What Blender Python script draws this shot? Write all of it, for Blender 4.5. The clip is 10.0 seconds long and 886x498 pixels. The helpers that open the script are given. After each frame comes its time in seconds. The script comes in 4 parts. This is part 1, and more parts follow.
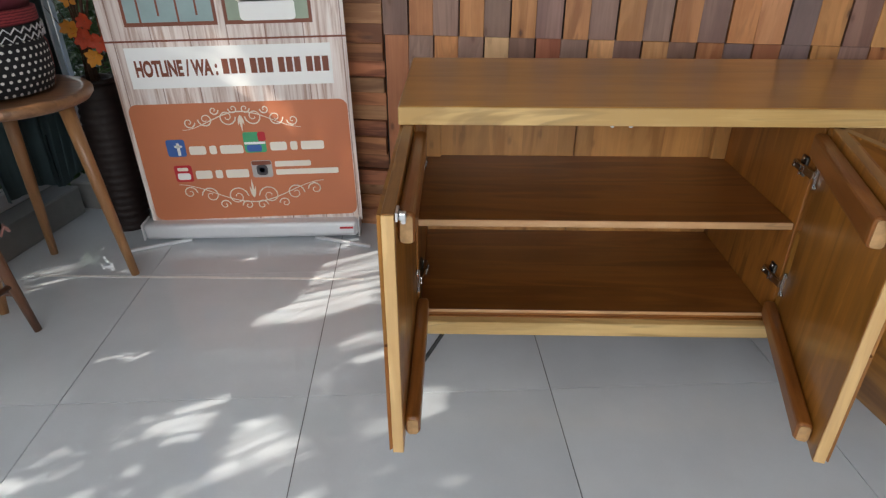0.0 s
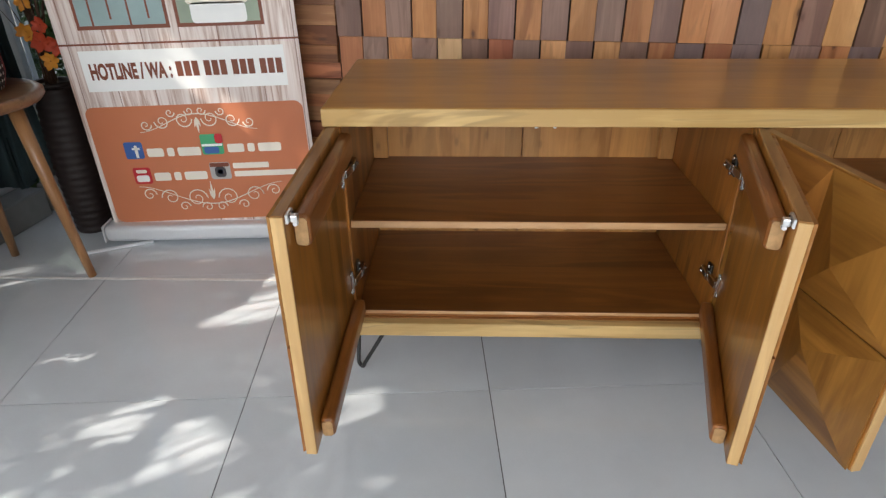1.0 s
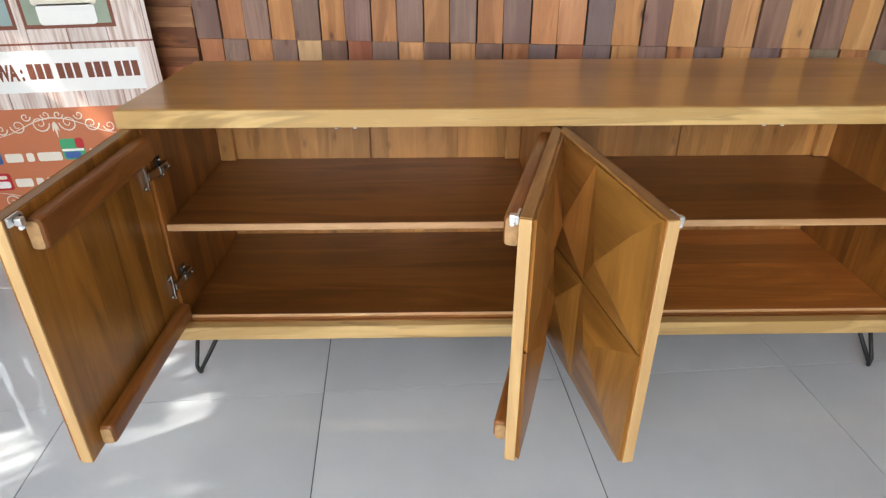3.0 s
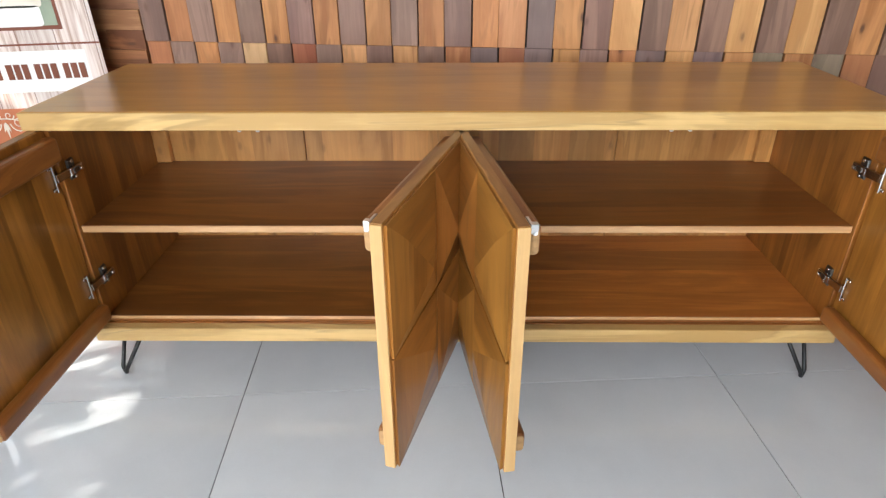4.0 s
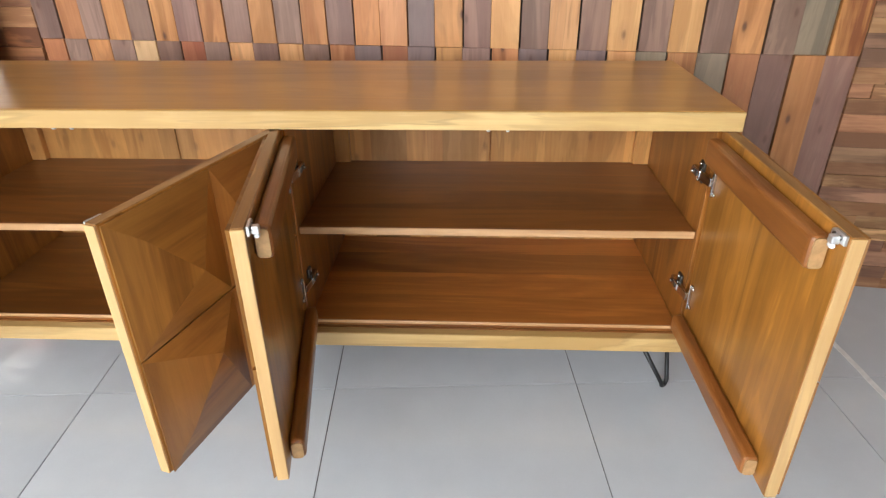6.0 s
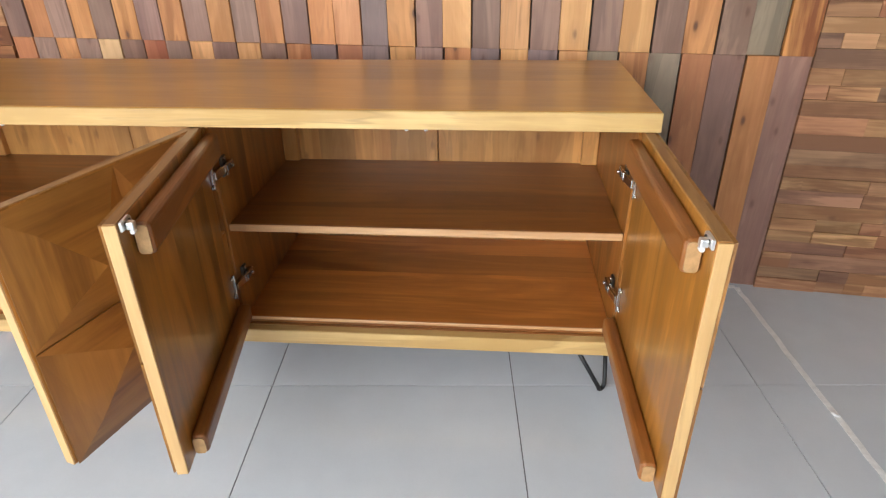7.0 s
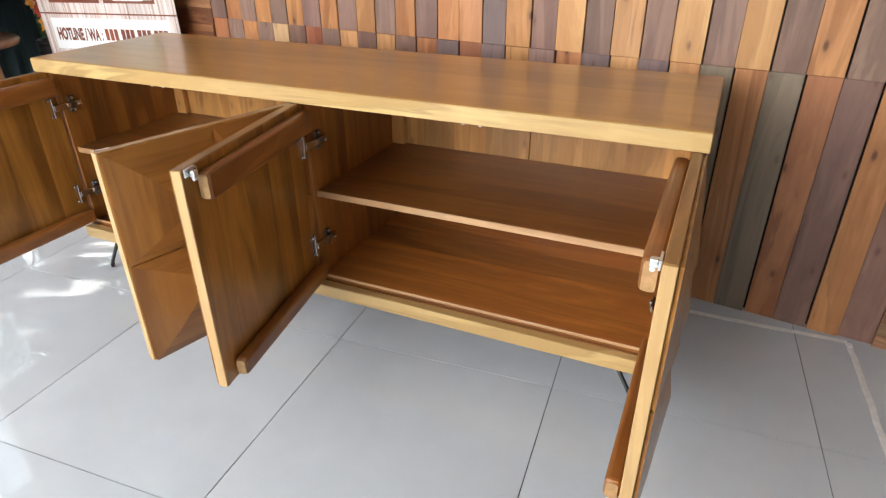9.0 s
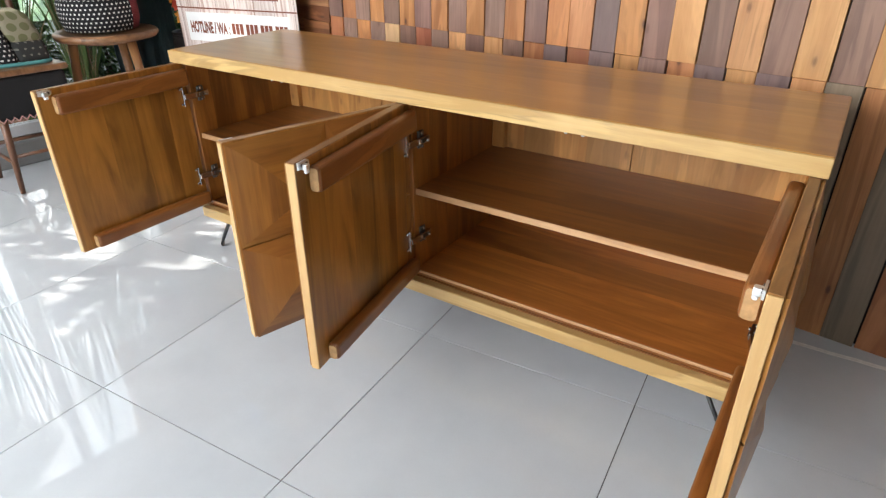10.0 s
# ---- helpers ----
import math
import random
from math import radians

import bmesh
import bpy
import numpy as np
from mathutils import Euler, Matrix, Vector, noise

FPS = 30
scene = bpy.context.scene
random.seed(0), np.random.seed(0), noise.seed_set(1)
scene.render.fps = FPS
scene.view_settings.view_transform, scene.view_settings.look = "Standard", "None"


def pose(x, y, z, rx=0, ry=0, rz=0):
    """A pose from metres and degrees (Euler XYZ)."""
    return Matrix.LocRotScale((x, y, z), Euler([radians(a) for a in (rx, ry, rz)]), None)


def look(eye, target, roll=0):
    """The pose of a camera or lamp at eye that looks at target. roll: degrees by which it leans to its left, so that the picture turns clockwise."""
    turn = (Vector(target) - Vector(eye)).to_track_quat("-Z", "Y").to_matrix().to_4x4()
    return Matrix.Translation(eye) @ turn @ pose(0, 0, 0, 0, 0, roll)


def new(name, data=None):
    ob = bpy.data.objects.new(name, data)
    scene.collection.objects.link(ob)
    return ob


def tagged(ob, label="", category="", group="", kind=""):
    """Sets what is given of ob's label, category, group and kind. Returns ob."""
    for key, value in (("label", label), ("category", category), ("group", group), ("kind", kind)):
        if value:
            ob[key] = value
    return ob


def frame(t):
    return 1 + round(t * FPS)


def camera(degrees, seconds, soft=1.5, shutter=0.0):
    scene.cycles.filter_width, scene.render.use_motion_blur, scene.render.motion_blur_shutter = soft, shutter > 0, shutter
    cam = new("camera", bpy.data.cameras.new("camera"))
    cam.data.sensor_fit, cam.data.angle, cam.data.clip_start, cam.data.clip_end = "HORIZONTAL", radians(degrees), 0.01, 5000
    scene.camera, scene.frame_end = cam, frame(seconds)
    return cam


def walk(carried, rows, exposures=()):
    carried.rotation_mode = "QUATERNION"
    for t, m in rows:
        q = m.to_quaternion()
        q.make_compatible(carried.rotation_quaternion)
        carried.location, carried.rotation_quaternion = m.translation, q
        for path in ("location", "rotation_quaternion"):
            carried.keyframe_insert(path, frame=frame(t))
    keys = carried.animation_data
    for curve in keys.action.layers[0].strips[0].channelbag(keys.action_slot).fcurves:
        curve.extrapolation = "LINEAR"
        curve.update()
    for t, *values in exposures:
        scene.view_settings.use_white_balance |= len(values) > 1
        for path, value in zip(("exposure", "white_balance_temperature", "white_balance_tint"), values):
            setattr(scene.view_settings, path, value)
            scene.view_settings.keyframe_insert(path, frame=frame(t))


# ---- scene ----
cam = camera(71.9, 10.0, soft=1.3)
PATH = [
    (0, (-0.322, -1.157, 1.038), (-0.241, 0.596, 0.078), 0.01),
    (0.5, (-0.251, -1.156, 1.036), (-0.177, 0.599, 0.080), 0.05),
    (1, (-0.153, -1.163, 1.039), (-0.093, 0.591, 0.081), -0.45),
    (1.5, (-0.071, -1.170, 1.038), (0.014, 0.586, 0.086), -0.24),
    (2, (0.016, -1.175, 1.035), (0.146, 0.576, 0.077), -0.37),
    (2.5, (0.099, -1.180, 1.031), (0.251, 0.572, 0.078), -0.08),
    (4, (0.434, -1.192, 1.032), (0.527, 0.569, 0.088), -0.34),
    (4.5, (0.550, -1.185, 1.026), (0.603, 0.579, 0.086), -0.38),
    (5, (0.660, -1.187, 1.027), (0.689, 0.578, 0.087), -0.41),
    (5.5, (0.758, -1.182, 1.024), (0.793, 0.581, 0.080), -0.53),
    (7, (1.054, -1.178, 1.016), (1.019, 0.584, 0.071), -0.81),
    (7.5, (1.177, -1.183, 1.017), (1.069, 0.578, 0.075), -0.86),
    (8, (1.284, -1.178, 1.014), (1.093, 0.574, 0.068), -0.75),
    (8.5, (1.343, -1.189, 1.015), (0.959, 0.532, 0.071), -0.80),
    (9, (1.356, -1.206, 1.033), (0.746, 0.447, 0.086), -0.42),
    (9.5, (1.351, -1.214, 1.044), (0.582, 0.373, 0.099), -0.10),
    (10, (1.351, -1.223, 1.051), (0.484, 0.309, 0.102), -0.17),
]
EXPOSURES = [(0.0, -0.01), (1.0, 0.19), (2.5, 0.41), (4.0, 0.88), (5.5, 1.03), (7.5, 1.10), (8.5, 1.10), (10.0, 1.0)]
walk(cam, [(t, look(eye, target, roll)) for t, eye, target, roll in PATH], EXPOSURES)

# ---- light ----
SUN_ELEVATION, SUN_HEADING = 38.0, 25.0      # the sunlight runs towards +x +y
SUN_WAY = Vector((math.cos(radians(SUN_ELEVATION)) * math.cos(radians(SUN_HEADING)),
                  math.cos(radians(SUN_ELEVATION)) * math.sin(radians(SUN_HEADING)),
                  -math.sin(radians(SUN_ELEVATION))))
world = bpy.data.worlds.new("sky")
scene.world = world
world.use_nodes = True
sky = world.node_tree.nodes.new("ShaderNodeTexSky")
sky.sky_type, sky.sun_disc = "NISHITA", False
sky.sun_elevation = radians(SUN_ELEVATION)
sky.sun_rotation = math.atan2(-SUN_WAY.x, -SUN_WAY.y)
world.node_tree.links.new(sky.outputs[0], world.node_tree.nodes["Background"].inputs[0])
world.node_tree.nodes["Background"].inputs[1].default_value = 0.115
sun = new("sun", bpy.data.lights.new("sun", "SUN"))
sun.data.energy, sun.data.angle, sun.data.color = 5.0, radians(0.45), (1.0, 0.93, 0.82)
sun.matrix_world = look((-6, -6, 7), Vector((-6, -6, 7)) + SUN_WAY)


def window_light(name, where, towards, width, height, power, colour):
    lamp = new(name, bpy.data.lights.new(name, "AREA"))
    lamp.data.shape, lamp.data.size, lamp.data.size_y = "RECTANGLE", width, height
    lamp.data.energy, lamp.data.color = power, colour
    lamp.matrix_world = look(where, towards)
    return lamp


window_light("daylight_front", (-0.32, -2.88, 1.50), (0.9, 0.0, 0.45), 2.3, 1.7, 56.0, (0.96, 0.98, 1.0))
window_light("daylight_entrance", (-2.22, -2.0, 1.35), (0.75, 0.0, 0.45), 1.4, 1.8, 15.0, (0.96, 0.98, 1.0))

# ---- materials ----


class Nodes:
    """A material's node tree, wired in short lines."""

    def __init__(self, name):
        self.mat = bpy.data.materials.new(name)
        self.mat.use_nodes = True
        self.tree = self.mat.node_tree
        self.bsdf = self.tree.nodes["Principled BSDF"]

    def add(self, kind, **sets):
        n = self.tree.nodes.new("ShaderNode" + kind)
        for key, value in sets.items():
            setattr(n, key, value)
        return n

    def put(self, socket, value):
        if isinstance(value, bpy.types.NodeSocket):
            self.tree.links.new(value, socket)
        else:
            socket.default_value = value

    def math(self, op, a, b=0.0):
        n = self.add("Math", operation=op)
        self.put(n.inputs[0], a)
        self.put(n.inputs[1], b)
        return n.outputs[0]

    def where(self, scale=(1, 1, 1), shift=0.0):
        """Object coordinates, shifted by the object's random number, then scaled."""
        at = self.add("TexCoord").outputs["Object"]
        if shift:
            info = self.add("ObjectInfo").outputs["Random"]
            move = self.add("VectorMath", operation="ADD")
            self.put(move.inputs[0], at)
            self.put(move.inputs[1], self.math("MULTIPLY", info, shift))
            at = move.outputs[0]
        m = self.add("Mapping")
        self.put(m.inputs["Vector"], at)
        m.inputs["Scale"].default_value = scale
        return m.outputs[0]

    def noise(self, at, scale=1.0, detail=4.0, rough=0.55, twist=0.0):
        n = self.add("TexNoise")
        self.put(n.inputs["Vector"], at)
        n.inputs["Scale"].default_value, n.inputs["Detail"].default_value = scale, detail
        n.inputs["Roughness"].default_value, n.inputs["Distortion"].default_value = rough, twist
        return n.outputs["Fac"]

    def ramp(self, fac, *stops):
        n = self.add("ValToRGB")
        while len(n.color_ramp.elements) < len(stops):
            n.color_ramp.elements.new(0.5)
        for e, (p, c) in zip(n.color_ramp.elements, stops):
            e.position, e.color = p, (*c, 1) if len(c) == 3 else c
        self.put(n.inputs[0], fac)
        return n.outputs[0]

    def mix(self, fac, a, b, blend="MIX"):
        n = self.add("Mix", data_type="RGBA", blend_type=blend)
        self.put(n.inputs[0], fac)
        self.put(n.inputs[6], a if not isinstance(a, tuple) else (*a, 1))
        self.put(n.inputs[7], b if not isinstance(b, tuple) else (*b, 1))
        return n.outputs[2]

    def value(self, colour, amount, hue=0.5, sat=1.0):
        n = self.add("HueSaturation")
        self.put(n.inputs["Hue"], hue)
        self.put(n.inputs["Saturation"], sat)
        self.put(n.inputs["Value"], amount)
        self.put(n.inputs["Color"], colour)
        return n.outputs[0]

    def bump(self, height, strength=0.2, distance=0.001):
        n = self.add("Bump")
        self.put(n.inputs["Height"], height)
        n.inputs["Strength"].default_value, n.inputs["Distance"].default_value = strength, distance
        self.put(self.bsdf.inputs["Normal"], n.outputs[0])

    def done(self, colour, rough=0.5, metal=0.0, coat=0.0, coat_rough=0.2):
        self.put(self.bsdf.inputs["Base Color"], colour if not isinstance(colour, tuple) else (*colour, 1))
        self.put(self.bsdf.inputs["Roughness"], rough)
        self.bsdf.inputs["Metallic"].default_value = metal
        self.bsdf.inputs["Coat Weight"].default_value = coat
        self.bsdf.inputs["Coat Roughness"].default_value = coat_rough
        return self.mat


def wood(name, dark, light, grain="X", board=0.0, across="Y", rough=0.4, coat=0.25, vary=0.0, knots=0.0, island=0.0, staves=0.5, seed=3.0, contrast=1.0, relief=0.08, gloss=0.16, lines=0.2, sat=1.0):
    """Timber whose fibres run along one axis; board: the width of glued staves across it; vary: how far objects differ."""
    n = Nodes(name)
    stretch = {"X": (0.9, 7.5, 7.5), "Y": (7.5, 0.9, 7.5), "Z": (7.5, 7.5, 0.9)}[grain]
    fine = {"X": (5, 130, 130), "Y": (130, 5, 130), "Z": (130, 130, 5)}[grain]
    shift = seed if vary else 0.0
    at = n.where(stretch, shift)
    stave = None
    if board:
        parts = n.add("SeparateXYZ")
        n.put(parts.inputs[0], n.add("TexCoord").outputs["Object"])
        count = n.math("FLOOR", n.math("DIVIDE", n.math("ADD", parts.outputs[across], 0.013 * seed), board))
        dice = n.add("TexWhiteNoise", noise_dimensions="1D")
        n.put(dice.inputs["W"], n.math("ADD", count, seed))
        stave = dice.outputs["Value"]
        move = n.add("VectorMath", operation="ADD")
        n.put(move.inputs[0], at)
        n.put(move.inputs[1], n.math("MULTIPLY", stave, 9.0))
        at = move.outputs[0]
    figure = n.noise(at, 1.0, 5, 0.55, 0.8)
    rings = n.math("ADD", n.math("MULTIPLY", n.math("SINE", n.math("MULTIPLY", figure, 30.0)), 0.5), 0.5)
    pores = n.noise(n.where(fine, shift), 1.0, 3, 0.6)
    streak = n.noise(n.where({"X": (2.2, 42, 42), "Y": (42, 2.2, 42), "Z": (42, 42, 2.2)}[grain], shift), 1.0, 4, 0.65, 0.4)
    blotch = n.noise(n.where((4, 4, 4), shift), 1.0, 4, 0.6)
    mixed = n.math("ADD", n.math("MULTIPLY", figure, 0.34), n.math("MULTIPLY", rings, 0.12))
    mixed = n.math("ADD", mixed, n.math("ADD", n.math("MULTIPLY", pores, 0.13), n.math("MULTIPLY", blotch, 0.24)))
    mixed = n.math("ADD", mixed, n.math("MULTIPLY", streak, 0.16))
    spread = 0.112 / contrast
    tone = n.ramp(mixed, (max(0.0, 0.5 - spread), dark), (min(1.0, 0.55 + spread), light))
    if lines:
        wave = n.math("ADD", n.math("MULTIPLY", n.math("SINE", n.math("MULTIPLY", figure, 58.0)), 0.5), 0.5)
        vein = n.math("MULTIPLY", n.ramp(wave, (0.0, (1, 1, 1)), (0.3, (0, 0, 0))), n.ramp(blotch, (0.4, (0, 0, 0)), (0.62, (1, 1, 1))))
        tone = n.value(tone, n.math("SUBTRACT", 1.0, n.math("MULTIPLY", vein, lines)))
    if stave is not None:
        tone = n.value(tone, n.math("ADD", n.math("MULTIPLY", stave, staves), 1 - staves / 2))
    if island:
        rnd = n.add("NewGeometry").outputs["Random Per Island"]
        tone = n.value(tone, n.math("ADD", n.math("MULTIPLY", rnd, 2 * island), 1 - island))
    if vary:
        rnd = n.add("ObjectInfo").outputs["Random"]
        tone = n.value(tone, n.math("ADD", n.math("MULTIPLY", rnd, 2 * vary), 1 - vary),
                       n.math("ADD", n.math("MULTIPLY", n.math("FRACT", n.math("MULTIPLY", rnd, 7.3)), 0.016), 0.492))
    if knots:
        spots = n.add("TexVoronoi", voronoi_dimensions="2D")
        flat_at, side_by = n.add("CombineXYZ"), n.add("SeparateXYZ")
        n.put(side_by.inputs[0], n.where({"X": (5, 11, 11), "Z": (11, 11, 5)}[grain], shift * 1.7))
        n.put(flat_at.inputs[0], side_by.outputs["X"])
        n.put(flat_at.inputs[1], side_by.outputs["Z"])
        n.put(spots.inputs["Vector"], flat_at.outputs[0])
        spots.inputs["Scale"].default_value = 1.0
        hue = n.add("SeparateColor")
        n.put(hue.inputs[0], spots.outputs["Color"])
        reach = n.math("ADD", spots.outputs["Distance"], n.math("MULTIPLY", pores, 0.06))
        halo = n.math("MULTIPLY", n.ramp(reach, (0.06, (1, 1, 1)), (0.26, (0, 0, 0))), n.math("GREATER_THAN", hue.outputs[0], 0.45))
        tone = n.mix(n.math("MULTIPLY", halo, 0.45 * knots), tone, (0.16, 0.062, 0.026))
        ring = n.math("MULTIPLY", n.ramp(reach, (0.060, (1, 1, 1)), (0.115, (0, 0, 0))), n.math("GREATER_THAN", hue.outputs[0], 0.45))
        tone = n.mix(n.math("MULTIPLY", ring, knots), tone, (0.07, 0.028, 0.015))
    if sat != 1.0:
        tone = n.value(tone, 1.0, sat=sat)
    n.bump(n.math("ADD", pores, n.math("MULTIPLY", rings, 0.3)), relief, 0.001)
    wear = n.math("ADD", n.math("MULTIPLY", pores, 0.16), rough - 0.08)
    return n.done(tone, wear, coat=coat, coat_rough=gloss)


def plain(name, colour, rough=0.5, metal=0.0, coat=0.0, mottle=0.12, size=25.0, relief=0.0):
    n = Nodes(name)
    cloud = n.noise(n.where(), size, 5, 0.6)
    tone = n.value((*colour, 1), n.math("ADD", n.math("MULTIPLY", cloud, 2 * mottle), 1 - mottle))
    if relief:
        n.bump(n.noise(n.where(), size * 8, 3), relief, 0.001)
    return n.done(tone, n.math("ADD", n.math("MULTIPLY", cloud, 0.12), rough - 0.06), metal, coat)


TEAK_TOP = wood("teak_top", (0.340, 0.153, 0.0316), (0.530, 0.268, 0.0632), "X", 0.14, "Y", rough=0.34, coat=0.5, gloss=0.17, contrast=0.65, lines=0.06, staves=0.14, seed=2.0)
TEAK_EDGE = wood("teak_edge", (0.47, 0.290, 0.100), (0.72, 0.49, 0.205), "X", rough=0.42, seed=4.0, contrast=1.4, lines=0.25)
TEAK_STILE = wood("teak_stile", (0.46, 0.268, 0.098), (0.71, 0.465, 0.205), "Z", rough=0.42, seed=15.0, contrast=0.8, lines=0.12)
TEAK_RIM = wood("teak_rim", (0.235, 0.105, 0.030), (0.500, 0.260, 0.088), "X", rough=0.42, seed=18.0, contrast=1.2)
TEAK_LIP = wood("teak_lip", (0.50, 0.275, 0.125), (0.72, 0.45, 0.235), "X", rough=0.42, seed=16.0)
# one teak: darker copy for the shaded interior, brighter copy for the lit floor
TEAK_SHADED = wood("teak_shaded", (0.141, 0.047, 0.0090), (0.317, 0.116, 0.0243), "X", 0.11, "Y", rough=0.40, coat=0.4, seed=6.0, contrast=0.8, staves=0.42, lines=0.06, relief=0.02)
TEAK_FLOOR_LIT = wood("teak_floor_lit", (0.306, 0.093, 0.0175), (0.657, 0.242, 0.0505), "X", 0.11, "Y", rough=0.40, coat=0.4, seed=14.0, contrast=0.75, staves=0.32, lines=0.06, relief=0.02)
TEAK_SIDE = wood("teak_side", (0.152, 0.051, 0.0088), (0.482, 0.191, 0.0364), "Z", 0.085, "Y", rough=0.36, contrast=0.85, lines=0.12, seed=5.0)
TEAK_BACK = wood("teak_back", (0.380, 0.165, 0.0428), (0.660, 0.338, 0.1042), "Z", 0.1, "X", rough=0.45, seed=7.0, knots=0.3, contrast=0.9, lines=0.2)
TEAK_DOOR = wood("teak_door", (0.196, 0.074, 0.0109), (0.565, 0.244, 0.0437), "Z", 0.10, "X", rough=0.34, coat=0.35, contrast=0.85, lines=0.15, seed=9.0)
TEAK_BATTEN = wood("teak_batten", (0.182, 0.058, 0.0120), (0.407, 0.151, 0.0330), "X", rough=0.36, coat=0.3, contrast=0.8, seed=11.0)
TEAK_FACETS = [wood("teak_facet_a", (0.182, 0.067, 0.0126), (0.480, 0.203, 0.0423), "Z", rough=0.40, coat=0.4, vary=0.06, island=0.13, contrast=0.9, lines=0.05, relief=0.015, seed=13.0),
               wood("teak_facet_b", (0.182, 0.067, 0.0126), (0.480, 0.203, 0.0423), "X", rough=0.40, coat=0.4, vary=0.06, island=0.13, contrast=0.9, lines=0.05, relief=0.015, seed=17.0)]
END_GRAIN = plain("end_grain", (0.42, 0.245, 0.105), 0.65, mottle=0.55, size=70.0, relief=0.4)
STOOL_WOOD = wood("stool_wood", (0.15, 0.068, 0.03), (0.29, 0.145, 0.066), "X", 0.09, "Y", rough=0.4, seed=8.0)
STOOL_LEG = wood("stool_leg", (0.24, 0.11, 0.04), (0.42, 0.21, 0.085), "Z", rough=0.42, seed=10.0)
CHAIR_LEG = wood("chair_leg", (0.10, 0.042, 0.02), (0.20, 0.085, 0.04), "Z", rough=0.45, seed=12.0)
PLANKS = {
    "o": wood("pine_orange", (0.347, 0.142, 0.0530), (0.630, 0.308, 0.1314), "Z", rough=0.55, coat=0.1, sat=1.06, vary=0.16, knots=0.8, seed=23.0),
    "m": wood("stain_mauve", (0.179, 0.097, 0.0692), (0.323, 0.187, 0.1362), "Z", rough=0.55, coat=0.1, sat=1.06, vary=0.15, knots=0.4, seed=29.0),
    "g": wood("stain_grey", (0.190, 0.108, 0.0838), (0.345, 0.209, 0.1624), "Z", rough=0.55, coat=0.1, sat=1.06, vary=0.15, knots=0.4, seed=31.0),
    "b": wood("stain_slate", (0.144, 0.095, 0.0842), (0.267, 0.181, 0.1620), "Z", rough=0.55, coat=0.1, sat=1.06, vary=0.12, knots=0.4, seed=37.0),
    "s": wood("pine_straw", (0.478, 0.224, 0.0924), (0.728, 0.400, 0.1943), "Z", rough=0.55, coat=0.1, sat=1.06, vary=0.10, knots=0.5, seed=41.0),
    "r": wood("pine_red", (0.293, 0.099, 0.0497), (0.504, 0.209, 0.1058), "Z", rough=0.55, coat=0.1, sat=1.06, vary=0.10, knots=0.6, seed=43.0),
    "c": wood("pine_cream", (0.580, 0.370, 0.180), (0.760, 0.530, 0.290), "Z", rough=0.55, coat=0.1, sat=1.06, vary=0.03, seed=47.0),
    "v": wood("stain_green", (0.179, 0.137, 0.0902), (0.336, 0.255, 0.1705), "Z", rough=0.55, coat=0.1, sat=1.06, vary=0.08, knots=0.3, seed=53.0),
    "z": wood("pine_zebra", (0.200, 0.067, 0.020), (0.600, 0.288, 0.104), "Z", rough=0.55, coat=0.1, sat=1.06, vary=0.03, seed=59.0, contrast=2.2),
}
STRIPS = [wood("strip_tan", (0.270, 0.128, 0.060), (0.560, 0.312, 0.160), "X", rough=0.6, coat=0.05, sat=1.03, vary=0.24, knots=0.4, seed=61.0, contrast=2.3, relief=0.55),
          wood("strip_brown", (0.160, 0.080, 0.046), (0.350, 0.186, 0.108), "X", rough=0.6, coat=0.05, sat=1.03, vary=0.24, knots=0.4, seed=67.0, contrast=2.3, relief=0.55),
          wood("strip_rust", (0.235, 0.104, 0.048), (0.475, 0.246, 0.122), "X", rough=0.6, coat=0.05, sat=1.03, vary=0.24, knots=0.4, seed=71.0, contrast=2.3, relief=0.55),
          wood("strip_red", (0.170, 0.056, 0.024), (0.430, 0.172, 0.078), "X", rough=0.6, coat=0.05, sat=1.03, vary=0.2, knots=0.5, seed=73.0, contrast=2.3, relief=0.55)]
BACKING = plain("backing", (0.02, 0.014, 0.011), 0.9)
STEEL = plain("black_steel", (0.008, 0.008, 0.009), 0.45, 0.0, 0.05)
CHROME = plain("chrome", (0.60, 0.59, 0.57), 0.18, 1.0, mottle=0.05)
BRIGHT_ZINC = plain("bright_zinc", (0.78, 0.78, 0.77), 0.32, 0.8, mottle=0.06)
DARK_CHROME = plain("dark_chrome", (0.16, 0.155, 0.15), 0.3, 1.0, mottle=0.1)
WHITE_PLASTIC = plain("white_plastic", (0.72, 0.72, 0.74), 0.35, mottle=0.04)
ALUMINIUM = plain("aluminium", (0.74, 0.75, 0.77), 0.35, 0.35, mottle=0.05)
FRAME_PAINT = plain("frame_paint", (0.52, 0.53, 0.54), 0.45)
# grey for surfaces out of view, darkened to cut their bounce light
PLASTER = plain("plaster", (0.30, 0.285, 0.26), 0.85, mottle=0.06, size=6.0, relief=0.1)
KERB = plain("kerb_stone", (0.20, 0.20, 0.195), 0.6, mottle=0.2)
GROUT = plain("grout", (0.10, 0.10, 0.102), 0.95)
TAPE = plain("clear_tape", (0.78, 0.78, 0.77), 0.35, mottle=0.3, size=60.0)


